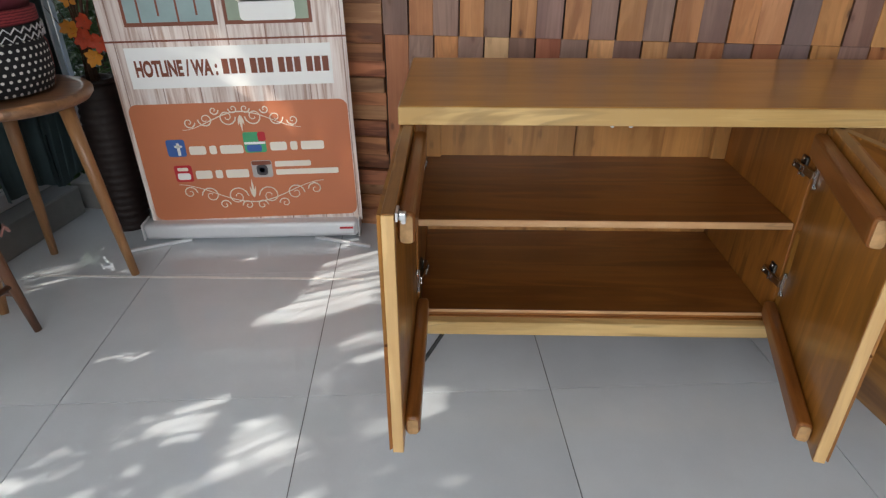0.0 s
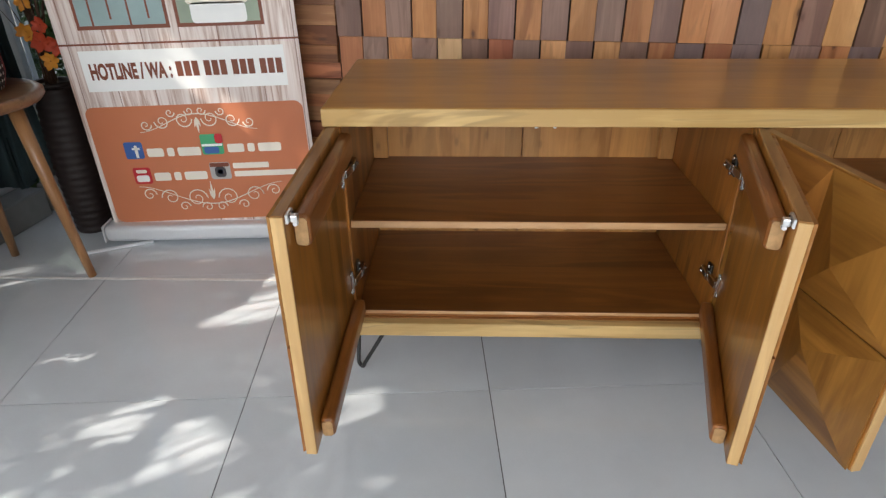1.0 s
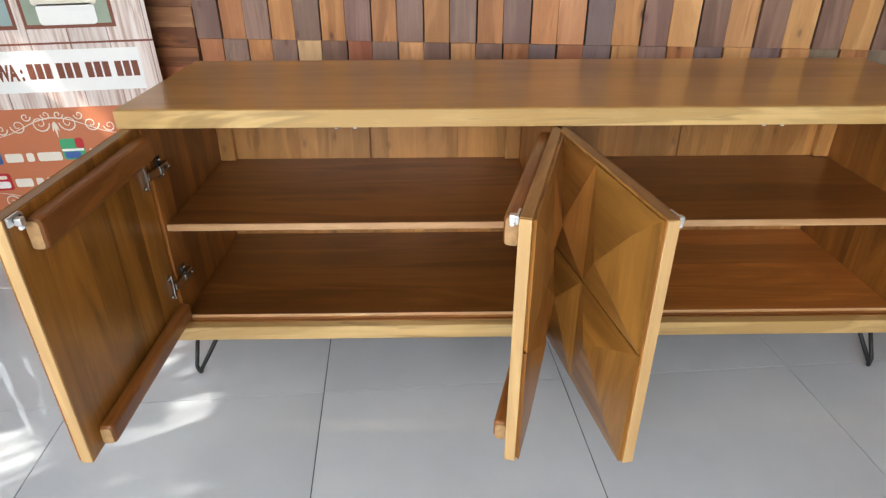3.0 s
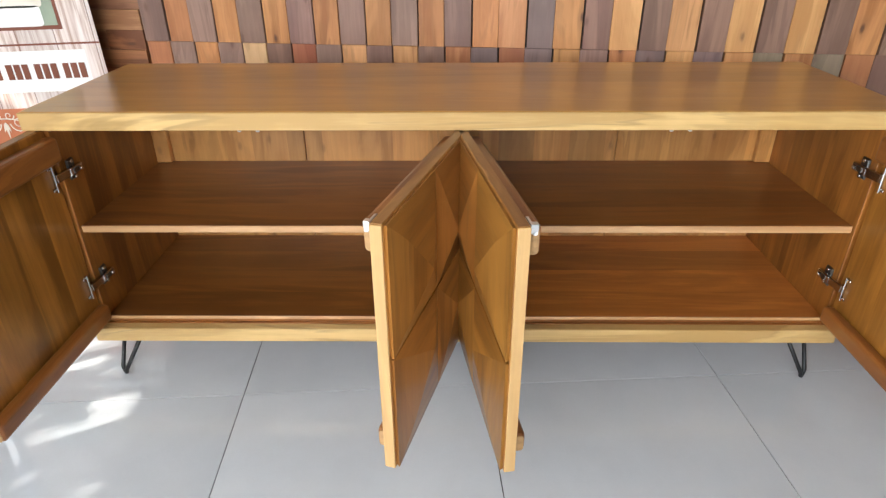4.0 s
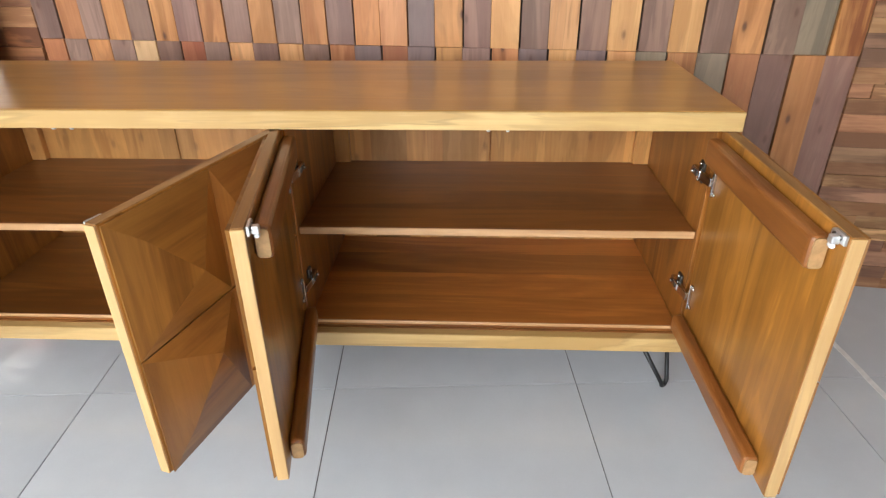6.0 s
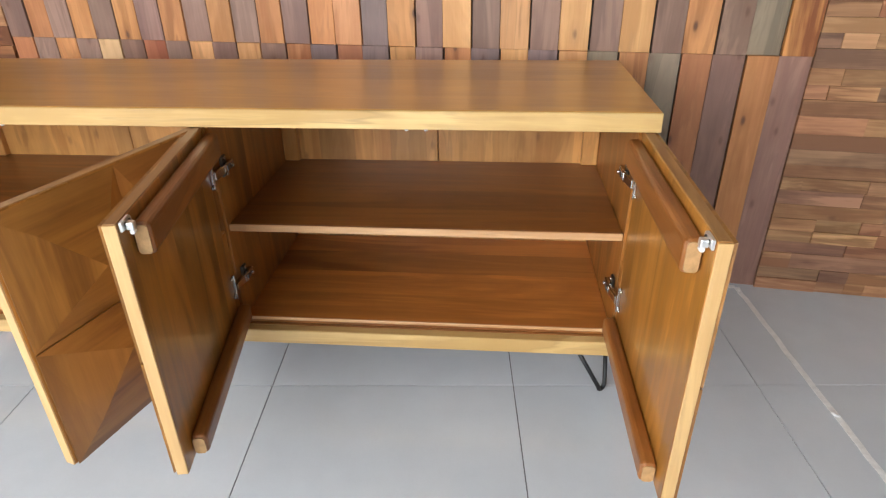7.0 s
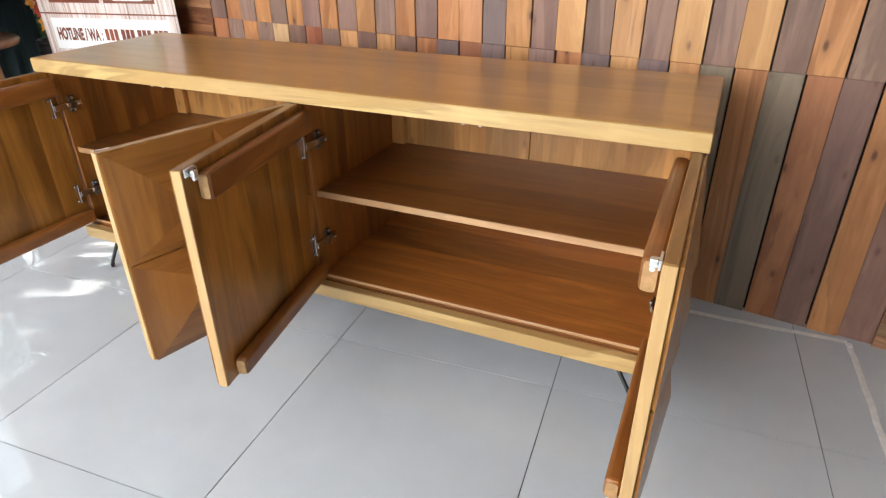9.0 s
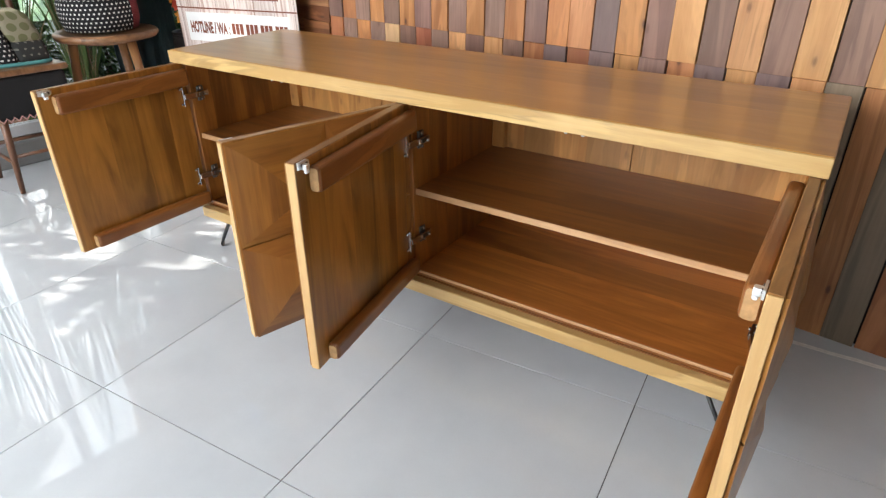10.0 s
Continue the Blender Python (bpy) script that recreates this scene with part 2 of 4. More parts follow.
def tile_material():
    n = Nodes("polished_tile")
    rnd = n.add("ObjectInfo").outputs["Random"]
    cloud = n.noise(n.where((1, 1, 1), 5.0), 3.0, 6, 0.6)
    speck = n.noise(n.where((1, 1, 1), 5.0), 220.0, 2, 0.6)
    tone = n.ramp(cloud, (0.3, (0.540, 0.575, 0.615)), (0.75, (0.635, 0.672, 0.710)))
    tone = n.value(tone, n.math("ADD", n.math("ADD", n.math("MULTIPLY", rnd, 0.05), 0.95), n.math("MULTIPLY", speck, 0.05)))
    smear = n.noise(n.where((1, 2.5, 1)), 5.0, 5, 0.65, 1.0)
    rough = n.math("ADD", n.math("MULTIPLY", smear, 0.016), 0.002)
    n.bsdf.inputs["IOR"].default_value = 1.6
    return n.done(tone, rough)


TILE = tile_material()


def glass_material():
    n = Nodes("window_glass")
    n.bsdf.inputs["Transmission Weight"].default_value = 1.0
    n.bsdf.inputs["IOR"].default_value = 1.45
    return n.done((0.97, 0.99, 0.98), 0.0)


GLASS = glass_material()

# ---- building ----


def part(name, bm, material, parent=None, label="", at=None):
    mesh = bpy.data.meshes.new(name)
    bm.normal_update()
    bm.to_mesh(mesh)
    bm.free()
    mats = material if isinstance(material, (list, tuple)) else [material]
    for m in mats:
        mesh.materials.append(m)
    ob = new(name, mesh)
    if parent:
        ob.parent = parent
    if at is not None:
        ob.matrix_basis = at
    if label:
        ob["label"] = label
    return ob


def empty(name, m):
    ob = new(name)
    ob.empty_display_size = 0.1
    ob.matrix_world = m
    return ob


def block(x0, x1, y0, y1, z0, z1, bevel=0.0, bm=None, segments=1):
    bm = bm or bmesh.new()
    made = bmesh.ops.create_cube(bm, size=1.0)["verts"]
    for v in made:
        v.co = Vector(((x0 + x1) / 2 + v.co.x * (x1 - x0), (y0 + y1) / 2 + v.co.y * (y1 - y0), (z0 + z1) / 2 + v.co.z * (z1 - z0)))
    if bevel:
        edges = list({e for v in made for e in v.link_edges})
        bmesh.ops.bevel(bm, geom=edges, offset=bevel, segments=segments, affect="EDGES", profile=0.5)
    return bm


def lathe(profile, turns=28, bm=None, centre=(0, 0, 0)):
    """A turned body from (radius, height) pairs."""
    bm = bm or bmesh.new()
    rings = []
    for r, z in profile:
        rings.append([bm.verts.new((centre[0] + r * math.cos(a), centre[1] + r * math.sin(a), centre[2] + z))
                      for a in (2 * math.pi * k / turns for k in range(turns))])
    for low, high in zip(rings, rings[1:]):
        for k in range(turns):
            f = bm.faces.new((low[k], low[(k + 1) % turns], high[(k + 1) % turns], high[k]))
            f.smooth = True
    bm.faces.new(rings[-1])
    bm.faces.new(rings[0][::-1])
    return bm


def tube(points, radius, sides=10, bm=None, closed_ends=True):
    """A round bar along points; radius: one number or one for each point."""
    bm = bm or bmesh.new()
    pts = [Vector(p) for p in points]
    radii = radius if isinstance(radius, (list, tuple)) else [radius] * len(pts)
    rings, side = [], None
    for k, p in enumerate(pts):
        way = (pts[min(k + 1, len(pts) - 1)] - pts[max(k - 1, 0)]).normalized()
        if side is None:
            side = way.orthogonal().normalized()
        side = (side - way * side.dot(way)).normalized()
        other = way.cross(side)
        rings.append([bm.verts.new(p + radii[k] * (math.cos(a) * side + math.sin(a) * other))
                      for a in (2 * math.pi * j / sides for j in range(sides))])
    for a, b in zip(rings, rings[1:]):
        for j in range(sides):
            f = bm.faces.new((a[j], a[(j + 1) % sides], b[(j + 1) % sides], b[j]))
            f.smooth = sides > 4
    if closed_ends:
        bm.faces.new(rings[0][::-1])
        bm.faces.new(rings[-1])
    return bm


def prism(outline, z0, z1, bm=None):
    """A flat outline (x, y), counter-clockwise, raised from z0 to z1."""
    bm = bm or bmesh.new()
    low = [bm.verts.new((x, y, z0)) for x, y in outline]
    high = [bm.verts.new((x, y, z1)) for x, y in outline]
    bm.faces.new(low[::-1])
    bm.faces.new(high)
    for k in range(len(outline)):
        j = (k + 1) % len(outline)
        bm.faces.new((low[k], low[j], high[j], high[k]))
    return bm


def rounded(w, h, r, steps=5, cx=0.0, cy=0.0):
    pts = []
    for qx, qy, start in ((1, 1, 0), (-1, 1, 90), (-1, -1, 180), (1, -1, 270)):
        for k in range(steps + 1):
            a = radians(start + 90 * k / steps)
            pts.append((cx + qx * (w / 2 - r) + r * math.cos(a), cy + qy * (h / 2 - r) + r * math.sin(a)))
    return pts


# ---- the room ----
EAST, SOUTH, HEIGHT, WEST = 4.6, -3.0, 2.9, -2.47
WALL = pose(-0.420, 0.938, 0, 0, 0, -11.16)      # the timber wall: x along it, y into it
PANEL = 2.455                                    # length of the upright planks



def trim_to_walls(bm):
    """Cuts away what would lie outside the side glazing and the timber wall."""
    for where, way in ((Vector((-1.938, 0.707, 0)), Vector((-0.984, 0.178, 0))), (WALL @ Vector((0, 0.19, 0)), WALL.to_3x3() @ Vector((0, 1, 0)))):
        cut = bmesh.ops.bisect_plane(bm, geom=list(bm.verts) + list(bm.edges) + list(bm.faces), plane_co=where, plane_no=way, clear_outer=True)
        edges = [e for e in cut["geom_cut"] if isinstance(e, bmesh.types.BMEdge)]
        if edges:
            bmesh.ops.holes_fill(bm, edges=edges)
    return bm


floor = tagged(part("floor", trim_to_walls(block(WEST - 0.2, EAST + 0.1, SOUTH - 0.15, 1.5, -0.2, -0.003)), GROUT), "dark grout bed of the polished grey tile floor", "floor", kind="structure")
wall_north = tagged(part("wall_north", block(-1.02, 5.3, 0.022, 0.2, 0, HEIGHT), [BACKING], at=WALL),
                    "wall clad in reclaimed timber planks of mixed stains", "wall", kind="structure")
wall_east = tagged(part("wall_east", block(EAST, EAST + 0.15, SOUTH - 0.15, 0.6, 0, HEIGHT), PLASTER), "unseen plain side wall, plaster darkened against bounce light", "wall", kind="structure")
ceiling = tagged(part("ceiling", block(WEST - 0.15, EAST + 0.15, SOUTH - 0.15, 1.5, HEIGHT, HEIGHT + 0.12), PLASTER), "unseen plain ceiling, plaster darkened against bounce light", "ceiling", kind="structure")


def glazed_wall(name, length, head, m, bays, label):
    """A shop-front wall: kerb, glass bays in painted frames, and a band of plaster above. x runs along it, y points out."""
    wall = tagged(part(name, block(0, length, 0, 0.15, head, HEIGHT), PLASTER, at=m), label, "wall", kind="structure")
    part("kerb", block(0, length, -0.07, 0.15, 0, 0.115, 0.006), KERB, wall, "low pale stone kerb")
    edges = [0.0] + bays + [length]
    for a in edges:
        part("mullion", block(max(0.0, a - 0.03), min(length, a + 0.03), 0.03, 0.09, 0.116, head - 0.001, 0.003), FRAME_PAINT, wall)
    for a, b in zip(edges, edges[1:]):
        lo, hi = (a + 0.031 if a else 0.061 - 0.03), b - 0.031
        part("bottom_rail", block(lo, hi, 0.03, 0.09, 0.116, 0.17, 0.003), FRAME_PAINT, wall)
        part("top_rail", block(lo, hi, 0.03, 0.09, head - 0.06, head - 0.001, 0.003), FRAME_PAINT, wall)
        pane = part("pane", block(lo, hi, 0.056, 0.062, 0.171, head - 0.061), GLASS, wall, "clear glass pane")
        pane.visible_shadow = False
    return wall


WEST_WALL = pose(-1.790, 0.680, 0, 0, 0, 78.84)  # square to the timber wall
wall_west = glazed_wall("wall_west", 2.17, 2.03, WEST_WALL @ pose(-1.72, 0, 0), [1.1], "glazed shop-front wall with grey frames on a stone kerb")
wall_entrance = glazed_wall("wall_entrance", 2.12, 2.5, WEST_WALL @ pose(-3.841, 0, 0), [1.06], "taller glazed shop-front bay with grey frames")
wall_corner = glazed_wall("wall_corner", 0.268, 2.03, WALL @ pose(-1.289, 0.03, 0), [], "narrow glazed bay in the corner beside the timber cladding")
wall_south = glazed_wall("wall_south", EAST - WEST, 2.6, pose(EAST, SOUTH, 0, 0, 0, 180), [1.6, 3.2, 4.8, 6.1], "glazed street front with grey frames")
# added out of view: stops the sun from entering through the south glazing
canopy = tagged(part("canopy", block(-4.8, EAST + 0.15, SOUTH - 2.8, SOUTH - 0.151, HEIGHT, HEIGHT + 0.12), PLASTER), "unseen flat canopy added to block sun at the street front", "canopy", kind="structure")

# ---- outside ----
GROUND = plain("paving", (0.36, 0.345, 0.32), 0.9, mottle=0.2, size=3.0)
# backdrop emits its own light: sky glow above, dark treeline painted below
HAZE = Nodes("glowing_haze")
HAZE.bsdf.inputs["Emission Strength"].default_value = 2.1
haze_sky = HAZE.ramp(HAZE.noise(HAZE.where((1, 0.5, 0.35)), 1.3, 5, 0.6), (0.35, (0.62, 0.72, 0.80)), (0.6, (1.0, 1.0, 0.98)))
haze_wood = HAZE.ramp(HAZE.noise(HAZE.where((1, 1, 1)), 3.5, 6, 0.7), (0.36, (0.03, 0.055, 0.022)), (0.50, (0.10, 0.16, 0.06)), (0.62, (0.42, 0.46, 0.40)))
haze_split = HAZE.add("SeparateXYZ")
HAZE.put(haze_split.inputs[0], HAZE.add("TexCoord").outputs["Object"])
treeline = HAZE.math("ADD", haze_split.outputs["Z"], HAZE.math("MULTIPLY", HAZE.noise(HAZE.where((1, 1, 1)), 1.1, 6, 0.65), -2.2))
rise = HAZE.ramp(HAZE.math("DIVIDE", haze_split.outputs["Y"], 16.0), (0.36, (0, 0, 0)), (0.5, (1, 1, 1)))     # taller trees painted to the north to dim the floor reflection
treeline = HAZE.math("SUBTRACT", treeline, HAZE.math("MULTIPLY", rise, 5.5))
clear = HAZE.ramp(HAZE.math("DIVIDE", haze_split.outputs["Y"], 16.0), (0.80, (0, 0, 0)), (0.86, (1, 1, 1)))    # an open view beyond them, glowing to whiten the corner slit
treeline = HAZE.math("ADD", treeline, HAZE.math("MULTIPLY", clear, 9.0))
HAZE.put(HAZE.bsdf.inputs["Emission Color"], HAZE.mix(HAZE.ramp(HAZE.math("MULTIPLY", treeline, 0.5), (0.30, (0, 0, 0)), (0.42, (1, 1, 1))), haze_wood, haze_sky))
tagged(part("backdrop", block(-8.6, -8.5, -2.6, 16, -0.25, 9.5), HAZE.done((0.5, 0.5, 0.5), 0.9)), "self-lit backdrop painted with a hazy treeline and bright sky", "backdrop", kind="structure")
ground = tagged(part("ground", block(-400, 400, -400, 400, -0.6, -0.25), GROUND), "pale sunlit paving outside the shop", "ground", kind="structure")

# ---- sideboard ----
CABINET = pose(-0.3576, 0.0655, 0, 0, 0, -3.91)     # x along the front from its left end, y to the back
LENGTH, DEPTH, TOP = 1.807, 0.486, 0.6985
UNDER, FOOT = 0.6605, 0.134                       # underside of the top, underside of the base rail
cabinet = tagged(empty("sideboard", CABINET), "long teak sideboard with four open faceted doors on black hairpin legs", "sideboard")

part("top", block(0, LENGTH, 0.004, DEPTH, UNDER, TOP, 0.0025), TEAK_TOP, cabinet, "glossy brown teak top")
part("top_edging", block(0.0005, LENGTH - 0.0005, -0.002, 0.0035, UNDER + 0.0005, TOP - 0.0008, 0.0012), TEAK_EDGE, cabinet, "pale sapwood front edge")
SIDE_L, SIDE_R, MID = (0.012, 0.034), (LENGTH - 0.034, LENGTH - 0.012), (0.884, 0.910)
FRONT, BACK = 0.028, 0.480
for u0, u1 in (SIDE_L, SIDE_R, MID):
    part("side_panel" if (u0, u1) != MID else "divider", block(u0, u1, FRONT, BACK, 0.173, UNDER - 0.001, 0.0015), TEAK_SIDE, cabinet)
part("base_rail", block(SIDE_L[0], SIDE_R[1], -0.002, 0.024, FOOT, 0.171, 0.002), TEAK_EDGE, cabinet, "pale teak base rail")
part("base_panel", block(SIDE_L[0], SIDE_R[1], 0.0245, BACK, FOOT + 0.004, 0.172, 0.001), TEAK_SHADED, cabinet)
for (a, b) in ((SIDE_L[1], MID[0]), (MID[1], SIDE_R[0])):
    # left bay takes the shaded teak, right bay the lit one
    part("floor_panel", block(a + 0.0005, b - 0.0005, FRONT + 0.004, BACK - 0.012, 0.1725, 0.1865, 0.002), TEAK_FLOOR_LIT if a > 0.5 else TEAK_SHADED, cabinet)
    part("floor_lipping", block(a + 0.0005, b - 0.0005, FRONT, FRONT + 0.0035, 0.173, 0.1795, 0.001), TEAK_BATTEN, cabinet)
    # pale wood here paints the highlight along the panel's top edge
    part("floor_bead", block(a + 0.0005, b - 0.0005, FRONT - 0.0005, FRONT + 0.0037, 0.1797, 0.1880, 0.0015, segments=2), TEAK_LIP, cabinet, "rounded front bead, paled to paint the edge highlight")
    part("shelf", block(a + 0.001, b - 0.001, FRONT + 0.012, BACK - 0.014, 0.411, 0.428, 0.0015), TEAK_SHADED, cabinet)
    part("shelf_lipping", block(a + 0.001, b - 0.001, FRONT + 0.008, FRONT + 0.0115, 0.4113, 0.4278, 0.001), TEAK_LIP, cabinet, "pale shelf edge")
    for u in (a + 0.012, b - 0.012):
        part("shelf_peg", block(u - 0.012, u + 0.012, FRONT + 0.03, FRONT + 0.05, 0.399, 0.4105, 0.003), END_GRAIN, cabinet, "pale wooden shelf peg")
    wide = (b - a) / 2
    for k in range(2):
        part("back_board", block(a + k * wide + 0.001, a + (k + 1) * wide - 0.0015, BACK - 0.0115, BACK, 0.174, UNDER - 0.001, 0.001), TEAK_BACK, cabinet)
    for u in (a + 0.0215, b - 0.0215):
        part("back_post", block(u - 0.021, u + 0.021, BACK - 0.034, BACK - 0.012, 0.429, UNDER - 0.0015, 0.002), TEAK_BACK, cabinet)
    for u in ((a + b) / 2 - 0.019, (a + b) / 2 + 0.019):
        part("catch", lathe([(0.003, 0), (0.0042, 0.002), (0.0042, 0.006)], 12, centre=(u, 0.014, UNDER - 0.0062)), WHITE_PLASTIC, cabinet, "white magnetic catch")


def hairpin(u, v, du, dv, turn):
    """A two-rod hairpin leg set across the corner; its foot leans out by du, dv."""
    top = FOOT - 0.004
    across = Vector((math.cos(radians(turn)), math.sin(radians(turn)), 0))
    a, b = Vector((u, v, top)) - 0.058 * across, Vector((u, v, top)) + 0.058 * across
    toe = Vector((u + du, v + dv, 0.0175))
    bend = [toe + 0.012 * (math.cos(w) * across + math.sin(w) * Vector((0, 0, 1))) for w in (math.pi + math.pi * k / 8 for k in range(9))]
    part("leg", tube([a] + bend + [b], 0.0052, 10), STEEL, cabinet, "black steel hairpin leg")
    part("leg_plate", block(u - 0.055, u + 0.055, v - 0.045, v + 0.045, FOOT - 0.0045, FOOT + 0.0035, 0.001), STEEL, cabinet)


for u, v, du, dv, turn in ((0.062, 0.080, -0.032, -0.040, -45), (LENGTH - 0.066, 0.072, 0.030, -0.036, 45),
                           (0.085, 0.40, -0.03, 0.03, 42), (LENGTH - 0.085, 0.40, 0.03, 0.03, -42)):
    hairpin(u, v, du, dv, turn)

LOW, HIGH, THICK = 0.184, 0.659, 0.020


def bar(p, q, high, thick):
    """A flat bevelled bar from p to q, upright across its width."""
    way = (q - p).normalized()
    across = way.cross(Vector((0, 0, 1))).normalized()
    turn = Matrix((way, across, across.cross(way) * -1)).transposed().to_4x4()
    bm = block(0, (q - p).length, -thick / 2, thick / 2, -high / 2, high / 2, min(high, thick) * 0.22, segments=2)
    bmesh.ops.transform(bm, matrix=Matrix.Translation(p) @ turn, verts=bm.verts)
    bmesh.ops.recalc_face_normals(bm, faces=bm.faces)
    return bm


def facet_tile(x0, x1, z0, z1, cx, cz):
    """One quarter of a door's faceted front: a folded pyramid whose peak lies towards the door's middle (cx, cz)."""
    bm = bmesh.new()
    ox, oz = (x1 if cx == x0 else x0), (z1 if cz == z0 else z0)
    base, thick = 0.0, 0.006

    def at(a, b, h):
        return bm.verts.new((cx + a * (ox - cx), -h, cz + b * (oz - cz)))
    c, t, r, k = at(0, 0, thick), at(0, 1, thick), at(1, 0, thick), at(1, 1, thick)
    peak, ridge = at(0.34, 0.36, 0.026), at(0.74, 0.78, 0.015)
    under = [at(0.012, 0.012, base), at(0.012, 0.988, base), at(0.988, 0.988, base), at(0.988, 0.012, base)]
    for f, m in (((c, t, peak), 0), ((c, peak, r), 1), ((t, ridge, peak), 1), ((t, k, ridge), 1), ((r, peak, ridge), 0), ((r, ridge, k), 0)):
        bm.faces.new(f).material_index = m
    bmesh.ops.split_edges(bm, edges=list(bm.edges))
    c, t, r, k = at(0, 0, thick), at(0, 1, thick), at(1, 0, thick), at(1, 1, thick)
    rim = [c, t, k, r]
    for a in range(4):
        b = (a + 1) % 4
        bm.faces.new((under[a], under[b], rim[b], rim[a]))
    bm.faces.new(under[::-1])
    bm.normal_update()
    for f in bm.faces:
        if f.normal.y > 0.2 and all(v.co.y < -0.001 for v in f.verts):
            f.normal_flip()
    return bm


def outward(ob):
    """Turns all normals of a mesh outward."""
    bm = bmesh.new()
    bm.from_mesh(ob.data)
    bmesh.ops.recalc_face_normals(bm, faces=bm.faces)
    bm.to_mesh(ob.data)
    bm.free()


def door(name, order, hinge_u, hinge_v, WIDE, side, swing, label):
    """A faceted door. side: +1 hinged at its left end when shut, -1 at its right end; swing: degrees it stands open."""
    leaf = part(name, block(0.0, side * WIDE, 0.0, THICK, LOW, HIGH, 0.0), TEAK_DOOR, cabinet, label,
                at=pose(hinge_u, hinge_v, 0, 0, 0, -side * swing) @ pose(0, -THICK, 0))
    bm = bmesh.new()
    bm.from_mesh(leaf.data)
    bmesh.ops.recalc_face_normals(bm, faces=bm.faces)
    bmesh.ops.bevel(bm, geom=list(bm.edges), offset=0.0012, segments=1, affect="EDGES")
    bm.to_mesh(leaf.data)
    bm.free()
    end = side * WIDE
    edge = sorted((end, end + side * 0.003))
    part("edge_band", block(edge[0], edge[1], 0.0005, THICK - 0.0005, LOW + 0.0005, HIGH - 0.0005, 0.0008), TEAK_STILE, leaf, "pale edge band")
    span = sorted((side * 0.001, side * (WIDE - 0.0005)))
    part("top_band", block(span[0], span[1], 0.001, THICK - 0.001, HIGH - 0.0005, HIGH + 0.0012, 0.0005), TEAK_RIM, leaf, "sanded upper edge of the door")
    mid, half = side * WIDE / 2, (LOW + HIGH) / 2
    x_cuts = sorted((side * 0.002, mid))
    x_outs = sorted((mid, side * (WIDE - 0.002)))
    for xs in (x_cuts, x_outs):
        for zs in ((LOW + 0.001, half - 0.0015), (half + 0.0015, HIGH - 0.001)):
            near_x = xs[0] if abs(xs[0] - mid) < 1e-6 else xs[1]
            near_z = zs[1] if zs[0] < half - 0.1 else zs[0]
            part("facet_panel", facet_tile(xs[0], xs[1], zs[0], zs[1], near_x, near_z), TEAK_FACETS, leaf)
    for z0, z1 in ((HIGH - 0.068, HIGH - 0.014), (LOW + 0.006, LOW + 0.048)):
        a, b = sorted((side * 0.004, side * (WIDE - 0.034)))
        batten = part("batten", block(a, b, THICK + 0.0005, THICK + 0.028, z0, z1, 0.009, segments=3), TEAK_BATTEN, leaf, "rounded stiffening batten")
        tip = side * (WIDE - 0.034)
        ends = sorted((side * -0.003, side * 0.0007))
        turned = Matrix(((0, 0, 1, tip), (1, 0, 0, THICK + 0.0142), (0, 1, 0, (z0 + z1) / 2), (0, 0, 0, 1)))
        part("end_grain", prism(rounded(0.0195, z1 - z0 - 0.008, 0.006), ends[0], ends[1]), END_GRAIN, batten, "pale sawn end grain", at=turned)
    # catch at the free top corner: a tongue with a round eye, and a roller under it
    x0 = side * (WIDE - 0.003)
    x1 = side * (WIDE - 0.030)
    outline = [(x0, 0.0), (x0, 0.014), (x1, 0.014)] + [(x1 - side * 0.008 * math.sin(radians(k * 22.5)), 0.006 + 0.008 * math.cos(radians(k * 22.5))) for k in range(1, 8)] + [(x1, -0.002)]
    plate = part("catch_plate", prism(outline if side < 0 else outline[::-1], 0.0, 0.0035), BRIGHT_ZINC, leaf, "small bright metal catch plate", at=pose(0, THICK + 0.001, HIGH - 0.0132) @ pose(0, 0, 0, 90, 0, 0) @ Matrix.Scale(-1, 4, (0, 0, 1)))
    outward(plate)
    for x, high in ((x1 + side * 0.001, 0.0060), (x0 - side * 0.012, 0.0060)):
        part("screw", lathe([(0.0038, 0), (0.0038, 0.0016), (0.002, 0.0022)], 12), DARK_CHROME, plate, at=pose(x, high, 0.0036))
    a, b = sorted((side * (WIDE - 0.012), side * (WIDE - 0.024)))
    part("catch_body", block(a, b, -0.0025, 0.0095, 0.0036, 0.0150, 0.002, segments=2), BRIGHT_ZINC, plate)
    part("roller", lathe([(0.0030, 0), (0.0040, 0.002), (0.0040, 0.008), (0.0030, 0.010)], 12), WHITE_PLASTIC, plate, at=pose((a + b) / 2 - 0.005, -0.0055, 0.0105, 0, 90, 0))
    # two cup hinges: a plate and cup on the leaf, a knuckle and arm to the mount on the side panel
    face = {0: SIDE_L[1], 1: MID[0], 2: MID[1], 3: SIDE_R[0]}[order]
    back = leaf.matrix_basis.inverted()
    for z in (0.287, 0.556):
        a, b = sorted((side * 0.020, side * 0.024))
        hinge = part("hinge", block(a, b, THICK + 0.0005, THICK + 0.0075, z - 0.031, z + 0.031, 0.0012), CHROME, leaf, "chrome concealed hinge")
        for dz in (-0.024, 0.024):
            part("screw", lathe([(0.004, 0), (0.004, 0.003), (0.0025, 0.004)], 10), CHROME, hinge, at=pose(side * 0.0285, THICK + 0.0005, z + dz, -90, 0, 0))
        cup = leaf.matrix_basis @ Vector((side * 0.022, THICK + 0.008, z))
        knee = Vector((face + side * 0.013, FRONT + 0.012, z + 0.002))
